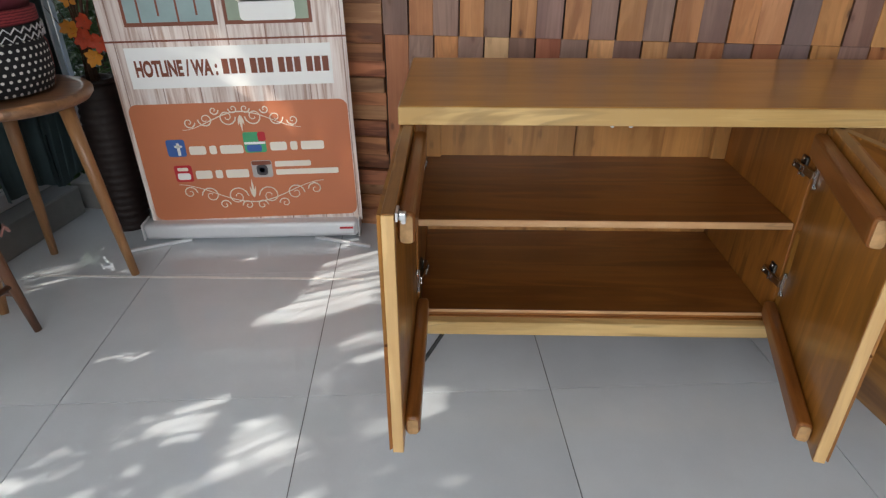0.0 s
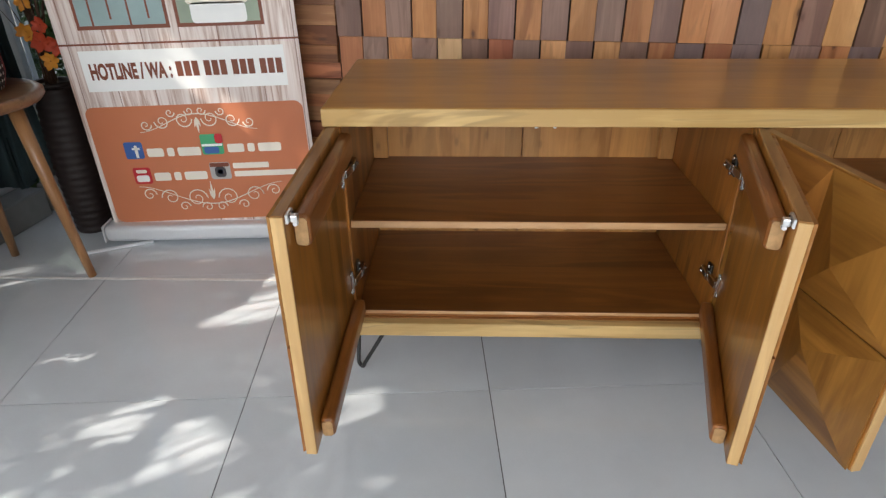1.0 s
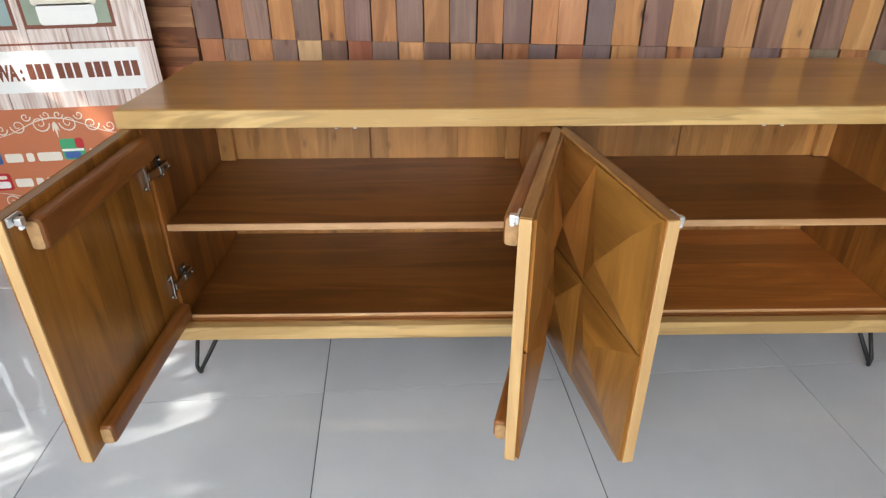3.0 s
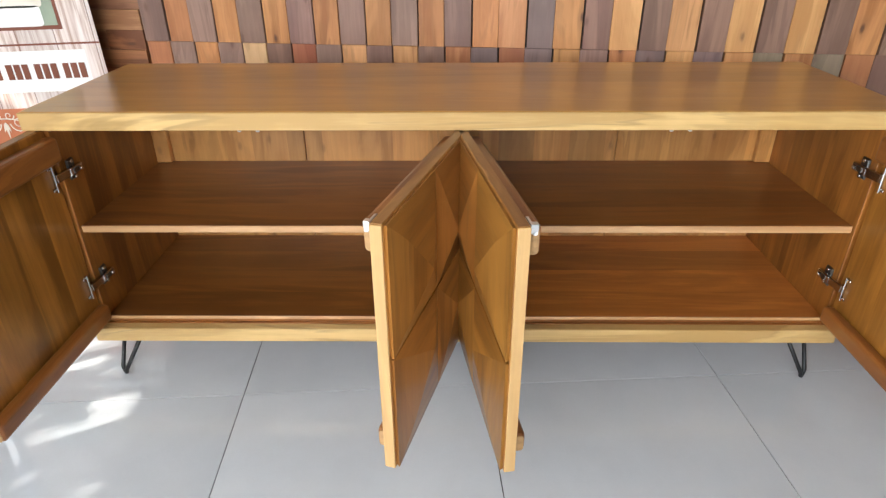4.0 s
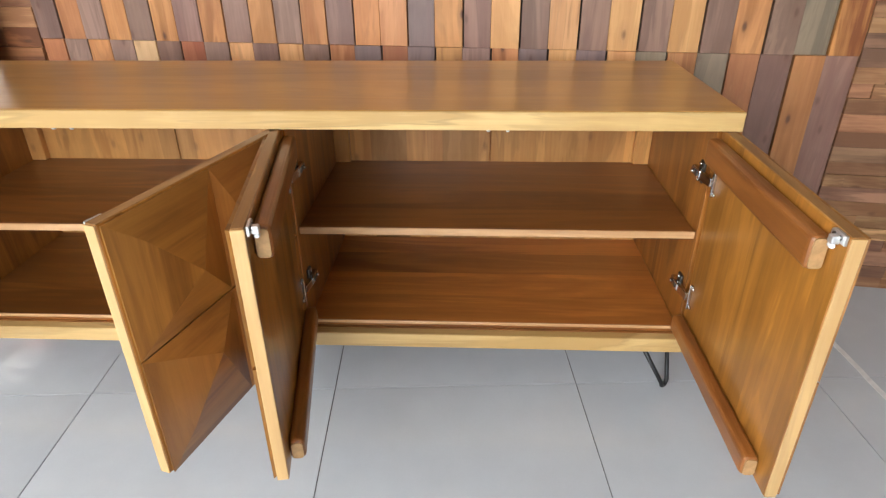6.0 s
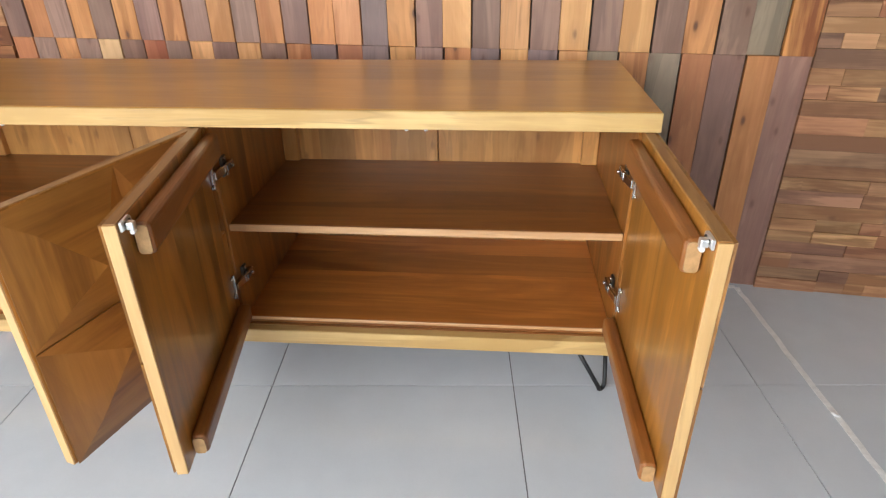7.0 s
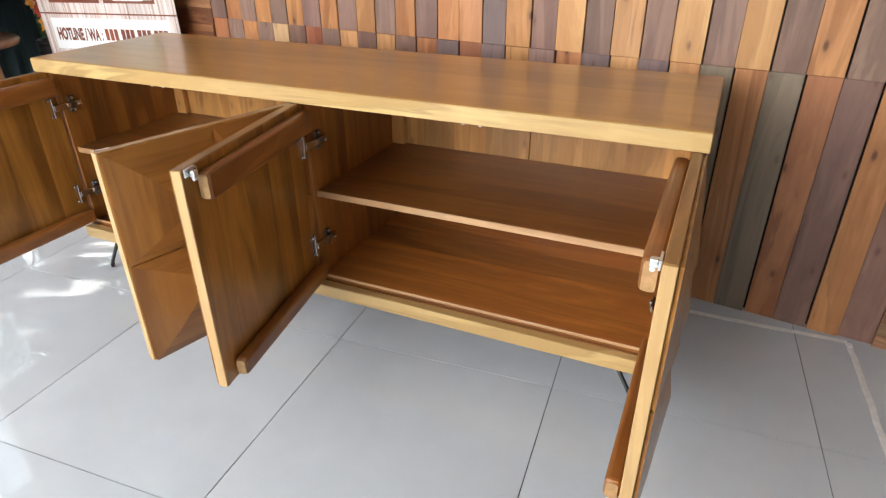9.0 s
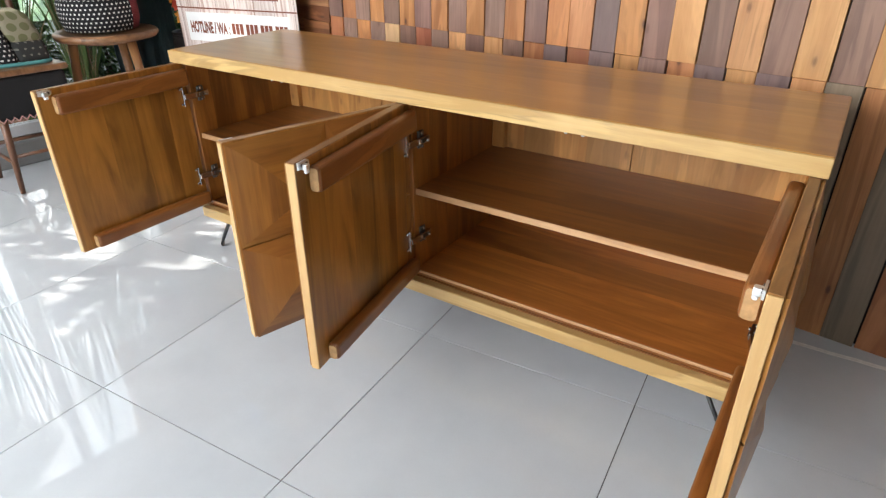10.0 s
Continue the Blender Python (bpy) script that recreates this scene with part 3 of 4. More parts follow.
        part("knuckle", bar(cup, knee, 0.019, 0.010), CHROME, hinge, at=back)
        u0, u1 = sorted((face + side * 0.0008, face + side * 0.0075))
        part("mount", block(u0, u1, FRONT + 0.018, FRONT + 0.044, z - 0.022, z + 0.025, 0.003), DARK_CHROME, hinge, at=back)
        part("arm", bar(knee - Vector((0, 0.006, 0)), knee + Vector((0, 0.040, 0)), 0.018, 0.012), CHROME, hinge, at=back)
        part("cover", bar(knee + Vector((side * 0.0065, 0.004, 0)), knee + Vector((side * 0.0065, 0.022, 0)), 0.011, 0.003), DARK_CHROME, hinge, at=back)
        for dv, dz in ((0.030, 0.019), (0.033, -0.016), (0.042, 0.0)):
            part("screw", lathe([(0.0045, 0), (0.0045, 0.003), (0.003, 0.004)], 10), CHROME, hinge,
                 at=back @ pose(face + side * (0.0075 if dz else 0.0191), FRONT + dv, z + dz, 0, side * 90, 0))
    return leaf


HINGE_V = 0.020
door("door", 0, SIDE_L[1] - 0.004, HINGE_V, 0.444, 1, 89.9, "open teak door with faceted front, set at the end")
door("door", 1, MID[0] + 0.004, HINGE_V, 0.466, -1, 74.0, "open teak door with faceted front, hinged at the divider")
door("door", 2, MID[1] - 0.004, HINGE_V, 0.465, 1, 80.0, "open teak door with faceted front, hinged at the divider")
door("door", 3, SIDE_R[0] + 0.004, HINGE_V, 0.464, -1, 89.8, "open teak door with faceted front, set at the end")

# ---- roll-up banner ----
BANNER = pose(-0.917, 0.865, 0)                  # x across the sheet, y to the back
banner = tagged(empty("roll_up_banner", BANNER), "roll-up advertising banner with rust-brown panel in an aluminium base", "banner")
PAPER = plain("paper_white", (0.88, 0.88, 0.86), 0.45, mottle=0.04)
RUST = plain("print_rust", (0.55, 0.180, 0.082), 0.38, mottle=0.08, size=4.0)
CREAM = plain("print_cream", (0.82, 0.76, 0.66), 0.45, mottle=0.04)
BROWN_INK = plain("print_brown", (0.20, 0.055, 0.025), 0.45, mottle=0.05)
BLUE_INK = plain("print_blue", (0.045, 0.12, 0.36), 0.4, mottle=0.05)
RED_INK = plain("print_red", (0.50, 0.02, 0.03), 0.4, mottle=0.05)
GREEN_INK = plain("print_green", (0.06, 0.36, 0.16), 0.4, mottle=0.05)
GREY_INK = plain("print_grey", (0.42, 0.41, 0.40), 0.4, mottle=0.1)
DARK_INK = plain("print_dark", (0.05, 0.045, 0.05), 0.4)
PHOTO_TEAL = plain("photo_teal", (0.28, 0.38, 0.38), 0.4, mottle=0.3, size=9.0)
PHOTO_SAGE = plain("photo_sage", (0.30, 0.36, 0.27), 0.4, mottle=0.3, size=9.0)


def printed_boards():
    """The banner's print of whitewashed boards."""
    n = Nodes("print_boards")
    parts = n.add("SeparateXYZ")
    n.put(parts.inputs[0], n.add("TexCoord").outputs["Object"])
    step = n.math("DIVIDE", n.math("ADD", parts.outputs["X"], 2.0), 0.118)
    dice = n.add("TexWhiteNoise", noise_dimensions="1D")
    n.put(dice.inputs["W"], n.math("FLOOR", step))
    grain = n.noise(n.where((60, 60, 3.0)), 1.0, 4, 0.6, 0.6)
    tone = n.ramp(grain, (0.36, (0.46, 0.31, 0.25)), (0.52, (0.74, 0.63, 0.58)), (0.7, (0.84, 0.77, 0.73)))
    tone = n.value(tone, n.math("ADD", n.math("MULTIPLY", dice.outputs["Value"], 0.16), 0.9))
    seam = n.math("LESS_THAN", n.math("FRACT", step), 0.03)
    return n.done(n.mix(n.math("MULTIPLY", seam, 0.7), tone, (0.20, 0.08, 0.05)), 0.42)


SHEET_W, SHEET_LOW, SHEET_HIGH = 0.748, 0.078, 1.62


def flat(name, outline, depth, material, parent, label=""):
    """A printed shape on the sheet: an outline in (x, z) that stands depth metres before it."""
    bm = prism(outline, 0.0, 0.0006)
    for v in bm.verts:
        v.co = Vector((v.co.x, -depth - v.co.z, v.co.y))
    bmesh.ops.recalc_face_normals(bm, faces=bm.faces)
    return part(name, bm, material, parent, label)


def rect(x0, x1, z0, z1):
    return [(x0, z0), (x1, z0), (x1, z1), (x0, z1)]


sheet = part("sheet", block(-SHEET_W / 2, SHEET_W / 2, -0.0006, 0.0006, SHEET_LOW - 0.012, SHEET_HIGH), printed_boards(), banner, "glossy sheet printed with whitewashed boards",
             at=pose(0.014, 0, 0.388) @ pose(0, 0, 0, 0, -1.2, 0) @ pose(0, 0, -0.4))
base = part("base", block(-0.380, 0.380, -0.042, 0.042, 0.012, 0.074, 0.018, segments=4), ALUMINIUM, banner, "silver aluminium cassette base")
part("base_cap", block(-0.386, -0.3805, -0.041, 0.041, 0.011, 0.075, 0.003), WHITE_PLASTIC, base)
part("base_cap", block(0.3805, 0.386, -0.041, 0.041, 0.011, 0.075, 0.003), WHITE_PLASTIC, base)
part("base_mark", block(0.315, 0.362, -0.0428, -0.0422, 0.046, 0.054), RED_INK, base)
for s in (-1, 1):
    part("foot", block(-0.02, 0.20, -0.006, 0.006, 0.001, 0.0115, 0.002), ALUMINIUM, banner, at=pose(s * 0.24, -0.03, 0, 0, 0, -22 if s > 0 else 202))
part("pole", tube([(0, 0.02, 0.074), (0, 0.02, 1.63)], 0.008), ALUMINIUM, banner)
part("top_bar", block(-0.375, 0.375, -0.008, 0.012, 1.62, 1.645, 0.004), ALUMINIUM, banner)
flat("panel", rounded(0.716, 0.418, 0.028, 5, 0.0, 0.302), 0.0008, RUST, sheet, "rust-brown rounded panel")
flat("strip", rect(-0.322, 0.322, 0.562, 0.690), 0.0008, PAPER, sheet, "white strip")
flat("rule", rect(-0.374, 0.374, 0.706, 0.712), 0.0008, BROWN_INK, sheet)


def lettering(text, x, z, height, width, depth, material, parent):
    curve = bpy.data.curves.new("lettering", "FONT")
    curve.body, curve.size, curve.offset = text, height / 0.69, 0.003
    ghost = bpy.data.objects.new("lettering", curve)
    scene.collection.objects.link(ghost)
    bpy.context.view_layer.update()
    mesh = bpy.data.meshes.new_from_object(ghost.evaluated_get(bpy.context.evaluated_depsgraph_get()))
    bpy.data.objects.remove(ghost)
    left, wide = min(v.co.x for v in mesh.vertices), max(v.co.x for v in mesh.vertices)
    stretch = width / (wide - left)
    for v in mesh.vertices:
        v.co = Vector((x + (v.co.x - left) * stretch, -depth - v.co.z, z + v.co.y))
    mesh.materials.append(material)
    ob = new("lettering", mesh)
    ob.parent = parent
    return ob


lettering("HOTLINE / WA :", -0.300, 0.602, 0.046, 0.258, 0.0022, BROWN_INK, sheet)
x = -0.026
for digits in (3, 3, 3, 3):
    for k in range(digits):
        flat("digit_bar", rect(x, x + 0.0195, 0.603, 0.650), 0.0022, BROWN_INK, sheet)
        x += 0.0255
    x += 0.0125


def icon(x, z, w, h, material, label, marks):
    body = flat("icon", rounded(w, h, 0.008, 4, x, z), 0.0022, material, sheet, label)
    for dx, dz, mw, mh, ink in marks:
        flat("icon_mark", rounded(mw, mh, min(mw, mh) * 0.3, 3, x + dx, z + dz), 0.0036, ink, body)


icon(-0.232, 0.360, 0.062, 0.060, BLUE_INK, "blue square icon", [(0.008, -0.004, 0.010, 0.044, PAPER), (0.008, 0.006, 0.026, 0.008, PAPER)])
icon(-0.226, 0.268, 0.060, 0.060, RED_INK, "red square icon", [(0.0, -0.010, 0.044, 0.024, PAPER), (0.0, 0.016, 0.036, 0.012, CREAM)])
icon(0.034, 0.372, 0.074, 0.072, GREEN_INK, "green and blue map icon", [(-0.004, -0.020, 0.05, 0.024, BLUE_INK), (0.0, -0.002, 0.07, 0.008, PAPER), (0.026, 0.020, 0.026, 0.034, RED_INK)])
icon(0.044, 0.276, 0.070, 0.062, GREY_INK, "grey camera icon", [(0.0, 0.022, 0.066, 0.014, BROWN_INK), (0.0, -0.004, 0.038, 0.038, DARK_INK), (0.0, -0.004, 0.018, 0.018, BLUE_INK)])


def word_bars(x, z, h, widths):
    for w in widths:
        flat("word_bar", rounded(w, h, h * 0.2, 2, x + w / 2, z), 0.0022, CREAM, sheet)
        x += w + 0.012


word_bars(-0.190, 0.350, 0.030, (0.056, 0.024, 0.078))
word_bars(0.084, 0.356, 0.030, (0.056, 0.024, 0.078))
word_bars(-0.186, 0.262, 0.030, (0.056, 0.024, 0.078))
word_bars(0.090, 0.292, 0.020, (0.124,))
word_bars(0.090, 0.262, 0.020, (0.216,))


def flourish(cx, cz, size, up):
    """A mirrored scroll ornament in cream."""
    lines = []
    for s in (-1, 1):
        for x0, z0, r, turns, spin in ((0.045, 0.000, 0.030, 1.5, 1), (0.118, -0.006, 0.026, 1.4, -1), (0.175, -0.016, 0.020, 1.3, 1), (0.02, 0.028, 0.016, 1.2, -1), (0.085, 0.024, 0.016, 1.2, 1)):
            pts = []
            for k in range(22):
                f = k / 21
                a = 2 * math.pi * turns * f * spin + (math.pi if spin > 0 else 0)
                rr = r * (1 - 0.85 * f)
                pts.append((cx + s * size * (x0 + rr * math.cos(a)), -0.0024, cz + up * size * (z0 + rr * math.sin(a))))
            lines.append((pts, [0.0024 * (1 - 0.4 * k / 21) for k in range(22)]))
        arc = [(cx + s * size * (0.2 * k / 14), -0.0024, cz + up * size * (0.03 * math.cos(k / 14 * 3.0) - 0.012)) for k in range(15)]
        lines.append((arc, [0.0024 - 0.0001 * k for k in range(15)]))
    for s in (-1, 0, 1):
        leaf = [(cx + s * 0.010 * k / 5, -0.0024, cz + up * size * (0.005 - 0.055 * k / 5 * (1 if s == 0 else 0.6))) for k in range(6)]
        lines.append((leaf, [0.001, 0.004, 0.005, 0.004, 0.0025, 0.0006]))
    bm = bmesh.new()
    for pts, radii in lines:
        tube(pts, radii, 5, bm)
    for v in bm.verts:
        v.co.y = -0.0024 + (v.co.y + 0.0024) * 0.25
    part("ornament", bm, CREAM, sheet, "cream scroll ornament")


flourish(0.0, 0.462, 0.98, 1)
flourish(0.0, 0.176, 1.25, -1)
for x0, x1, ink, label in ((-0.300, -0.015, PHOTO_TEAL, "printed photograph of dining furniture"), (0.008, 0.276, PHOTO_SAGE, "printed photograph of a pale sofa")):
    photo = flat("photo_frame", rect(x0, x1, 0.752, 1.02), 0.0008, BROWN_INK, sheet, label)
    flat("photo", rect(x0 + 0.010, x1 - 0.010, 0.764, 1.01), 0.0022, ink, photo)
    if ink is PHOTO_TEAL:
        for k in range(4):
            flat("photo_leg", rect(x0 + 0.05 + 0.058 * k, x0 + 0.056 + 0.058 * k, 0.762 + 0.02 * (k % 2), 0.87), 0.0036, BROWN_INK, photo)
    else:
        flat("photo_seat", rounded(0.17, 0.06, 0.012, 3, (x0 + x1) / 2, 0.792), 0.0036, PAPER, photo)
        flat("photo_cushion", rounded(0.19, 0.05, 0.012, 3, (x0 + x1) / 2, 0.842), 0.0036, CREAM, photo)

# ---- stool with a hat box ----
STOOL = pose(-1.465, 0.595, 0, 0, 0, 0)
stool = tagged(empty("wooden_stool", STOOL), "round-topped brown wooden stool with splayed tapered legs", "stool")
seat_profile = [(0.19, 0.572), (0.212, 0.576), (0.222, 0.588), (0.222, 0.600), (0.214, 0.607), (0.19, 0.604), (0.10, 0.600), (0.001, 0.599)]
part("seat", lathe(seat_profile, 48), STOOL_WOOD, stool)
part("seat_block", lathe([(0.105, 0.556), (0.120, 0.556), (0.124, 0.5715), (0.105, 0.5715)], 32), STOOL_WOOD, stool)
for turn in (4, 126, 246):
    a = radians(turn)
    c, s = math.cos(a), math.sin(a)
    part("leg", tube([(0.150 * c, 0.150 * s, 0.571), (0.180 * c, 0.180 * s, 0.30), (0.214 * c, 0.214 * s, 0.002)], [0.021, 0.018, 0.0125], 14), STOOL_LEG, stool)


def dotted(name, ground, dot, size, round_body=0.0, share=0.032):
    """Cloth printed with staggered dots, wrapped round an upright body of that radius or laid flat on x and z."""
    n = Nodes(name)
    parts = n.add("SeparateXYZ")
    n.put(parts.inputs[0], n.add("TexCoord").outputs["Object"])
    if round_body:
        along = n.math("MULTIPLY", n.math("ARCTAN2", parts.outputs["Y"], parts.outputs["X"]), round_body / size)
    else:
        along = n.math("DIVIDE", n.math("ADD", parts.outputs["X"], n.math("MULTIPLY", parts.outputs["Y"], 0.7)), size)
    up = n.math("DIVIDE", parts.outputs["Z"], size * 0.86)
    along = n.math("ADD", along, n.math("MULTIPLY", n.math("MODULO", n.math("FLOOR", up), 2.0), 0.5))
    dx, dz = n.math("SUBTRACT", n.math("FRACT", n.math("ADD", along, 50.0)), 0.5), n.math("SUBTRACT", n.math("FRACT", up), 0.5)
    far = n.math("ADD", n.math("MULTIPLY", dx, dx), n.math("MULTIPLY", dz, dz))
    spot = n.math("LESS_THAN", far, share)
    n.bump(n.noise(n.where(), 700.0, 2), 0.3, 0.001)
    return n.done(n.mix(spot, ground, dot), 0.85)


def woven(name, a, b, size):
    n = Nodes(name)
    wave = n.add("TexWave", wave_type="BANDS", bands_direction="Z", wave_profile="TRI")
    n.put(wave.inputs["Vector"], n.where())
    wave.inputs["Scale"].default_value, wave.inputs["Distortion"].default_value = size, 3.0
    wave.inputs["Detail Scale"].default_value = 3.0
    n.bump(n.noise(n.where(), 600.0, 2), 0.3, 0.001)
    return n.done(n.ramp(wave.outputs["Fac"], (0.3, a), (0.6, b)), 0.85)


POLKA = dotted("polka_cloth", (0.006, 0.006, 0.008), (0.66, 0.64, 0.61), 0.0215, share=0.05)
POLKA_ROUND = dotted("polka_round", (0.006, 0.006, 0.008), (0.66, 0.64, 0.61), 0.0215, 0.178, 0.05)
CHARCOAL = dotted("charcoal_cloth", (0.028, 0.028, 0.026), (0.16, 0.15, 0.13), 0.03)
OLIVE = dotted("olive_cloth", (0.24, 0.22, 0.15), (0.13, 0.13, 0.06), 0.05, 0.0, 0.14)
NAVY = plain("navy_cloth", (0.012, 0.022, 0.085), 0.85, relief=0.3)
BLACK_CLOTH = plain("black_cloth", (0.008, 0.008, 0.009), 0.8, relief=0.3)
MAROON = woven("maroon_cloth", (0.12, 0.008, 0.014), (0.26, 0.03, 0.035), 45.0)
WINE = plain("wine_cloth", (0.10, 0.008, 0.02), 0.85, relief=0.3)
ZIGZAG = plain("zigzag_trim", (0.55, 0.30, 0.27), 0.85, relief=0.3)
TEAL = plain("teal_cloth", (0.070, 0.112, 0.120), 0.8, mottle=0.25, size=8.0, relief=0.2)

box = tagged(empty("fabric_basket", pose(-1.500, 0.605, 0.6075, 0, 0, 12)), "patchwork fabric basket with a black polka-dot base on the stool", "basket")
for name, first, last, cloth, words in (("base", -196, 8, POLKA_ROUND, "black cloth with white polka dots"), ("side_patch", 8, 164, MAROON, "maroon woven patch")):
    bm = bmesh.new()
    rings = [[bm.verts.new((q * math.cos(radians(a)), q * math.sin(radians(a)), z)) for a in range(first, last + 1, 6)] for q, z in ((0.120, 0.0), (0.156, 0.005), (0.168, 0.05), (0.168, 0.120), (0.160, 0.138), (0.140, 0.138))]
    for lo, hi in zip(rings, rings[1:]):
        for k in range(len(lo) - 1):
            bm.faces.new((lo[k], lo[k + 1], hi[k + 1], hi[k])).smooth = True
    part(name, bm, cloth, box, words)
part("trim_band", lathe([(0.160, 0.1385), (0.166, 0.142), (0.165, 0.176), (0.158, 0.1785)], 36), BLACK_CLOTH, box, "black trim band")
zig = bmesh.new()
for z0 in (0.149, 0.168):
    tube([(0.1675 * math.cos(a), 0.1675 * math.sin(a), z0 + (0.007 if k % 2 else -0.007)) for k, a in ((k, 2 * math.pi * k / 72) for k in range(73))], 0.0022, 5, zig)
part("zigzag", zig, WHITE_PLASTIC, box, "white zigzag braid")
part("band", lathe([(0.158, 0.179), (0.164, 0.184), (0.163, 0.215), (0.154, 0.2165)], 36), MAROON, box, "maroon woven band")
part("body", lathe([(0.150, 0.217), (0.158, 0.24), (0.152, 0.30), (0.121, 0.345), (0.022, 0.35)], 36), WINE, box, "wine-red cloth top")

# ---- patchwork chair ----
CHAIR = pose(-1.576, 0.193, 0, 0, 0, -11) @ Matrix.Scale(0.92, 4, (1, 0, 0)) @ Matrix.Scale(0.92, 4, (0, 1, 0))
chair = tagged(empty("patchwork_chair", CHAIR), "small cloth-skirted wooden chair on dark turned legs", "chair")
for x in (-0.15, 0.15):
    for y in (-0.15, 0.15):
        part("leg", tube([(x * 0.80, y * 0.80, 0.49), (x * 0.93, y * 0.93, 0.2), (x * 1.05, y * 1.05, 0.002)], [0.018, 0.016, 0.011], 12), CHAIR_LEG, chair)
for z, a, b in ((0.13, (-1, -1), (1, -1)), (0.16, (1, -1), (1, 1)), (0.13, (1, 1), (-1, 1)), (0.16, (-1, 1), (-1, -1))):
    part("stretcher", tube([(0.144 * a[0], 0.144 * a[1], z), (0.144 * b[0], 0.144 * b[1], z)], 0.008, 10), CHAIR_LEG, chair)
part("skirt", block(-0.170, 0.170, -0.170, 0.170, 0.315, 0.492, 0.02, segments=3), BLACK_CLOTH, chair, "black cloth skirt")
trim = bmesh.new()
for face in range(4):
    turn = Matrix.Rotation(radians(90 * face), 4, "Z")
    pts = [turn @ Vector((-0.172 + 0.344 * k / 22, -0.174, 0.318 + (0.011 if k % 2 else -0.006))) for k in range(23)]
    tube(pts, 0.0038, 5, trim)
part("zigzag_trim", trim, ZIGZAG, chair, "pink and white zigzag braid")
part("seat_board", block(-0.185, 0.185, -0.185, 0.185, 0.4925, 0.517, 0.008, segments=2), STOOL_WOOD, chair)
for y in (-0.13, 0.13):
    part("back_post", tube([(-0.165, y, 0.51), (-0.185, y, 0.72), (-0.215, y, 0.98)], [0.016, 0.015, 0.012], 12), CHAIR_LEG, chair)
part("back_rail", block(-0.222, -0.204, -0.15, 0.15, 0.92, 0.975, 0.006, segments=2), CHAIR_LEG, chair)
cushion = tagged(empty("patchwork_cushion", CHAIR @ pose(-0.003, -0.035, 0.5175, 0, 0, 84)), "patchwork cushion of navy, olive and polka-dot cloth on the chair", "cushion")


def patch(x0, x1, z0, z1, material, label, swell=0.0):
    """A stuffed patch between two seams that lean a little."""
    bm = block(x0, x1, -0.12, 0.12, z0, z1, 0.030, segments=4)
    for v in bm.verts:
        f = v.co.z / 0.22
        v.co.y *= 1.0 - 0.30 * f * f
        v.co.x += 0.055 * (0.5 - f)
        v.co.x += swell * math.sin(math.pi * min(1.0, max(0.0, f)))
    for f in bm.faces:
        f.smooth = True
    return part("patch", bm, material, cushion, label)


patch(-0.13, -0.030, 0.006, 0.215, NAVY, "navy patch")
patch(-0.045, 0.040, 0.004, 0.218, POLKA, "polka-dot patch")
patch(0.028, 0.165, 0.085, 0.212, OLIVE, "olive print patch", 0.012)
patch(0.028, 0.165, 0.004, 0.100, CHARCOAL, "charcoal print patch", 0.012)
part("piping", tube([(x + 0.045, y, 0.008) for x, y in rounded(0.295, 0.240, 0.05, 5)] + [(0.1925, 0.07, 0.008)], 0.008, 8), plain("teal_trim", (0.10, 0.33, 0.34), 0.8), cushion, "teal piping")

# ---- floor vase with dried flowers ----
VASE = pose(-1.408, 0.985, 0)
vase = tagged(empty("floor_vase", VASE), "tall dark brown ribbed floor vase", "vase")
DARK_CERAMIC = plain("dark_ceramic", (0.013, 0.005, 0.004), 0.6, mottle=0.3)
profile = [(0.050, 0.0), (0.058, 0.004)]
for k in range(72):
    z = 0.006 + 0.0075 * k
    body = 0.060 + 0.012 * math.sin(z / 0.55 * math.pi)
    profile.append((body + 0.0055 * abs(math.sin(z * math.pi / 0.027)), z))
part("body", lathe(profile[2:], 32), DARK_CERAMIC, vase)
part("foot", lathe([(0.050, 0.0), (0.062, 0.002), (0.062, 0.0055), (0.050, 0.0058)], 32), DARK_CERAMIC, vase)
part("rim", lathe([(0.050, 0.5395), (0.064, 0.540), (0.068, 0.548), (0.064, 0.556), (0.052, 0.553), (0.050, 0.543)], 32), DARK_CERAMIC, vase)
TWIG = plain("twig", (0.07, 0.032, 0.016), 0.8, mottle=0.3)
PETAL_R = plain("petal_red", (0.42, 0.045, 0.010), 0.6, mottle=0.25)
PETAL_Y = plain("petal_yellow", (0.60, 0.24, 0.02), 0.6, mottle=0.25)
flowers = tagged(empty("dried_flowers", VASE @ pose(0, 0, 0.5405)), "bunch of dried twigs with orange and yellow blooms in the vase", "flowers")
rng = random.Random(5)
for k in range(26):
    a, lean = rng.uniform(0, 2 * math.pi), rng.uniform(0.02, 0.13)
    h = rng.uniform(0.22, 0.62)
    pts = [(0.024 * math.cos(a) * rng.random(), 0.024 * math.sin(a) * rng.random(), 0.0)]
    for f in (0.33, 0.66, 1.0):
        pts.append((lean * f * f * math.cos(a) + rng.uniform(-0.008, 0.008), lean * f * f * 0.6 * math.sin(a) + rng.uniform(-0.008, 0.008), h * f))
    part("twig", tube(pts, [0.0022, 0.002, 0.0016, 0.0008], 5), TWIG, flowers)


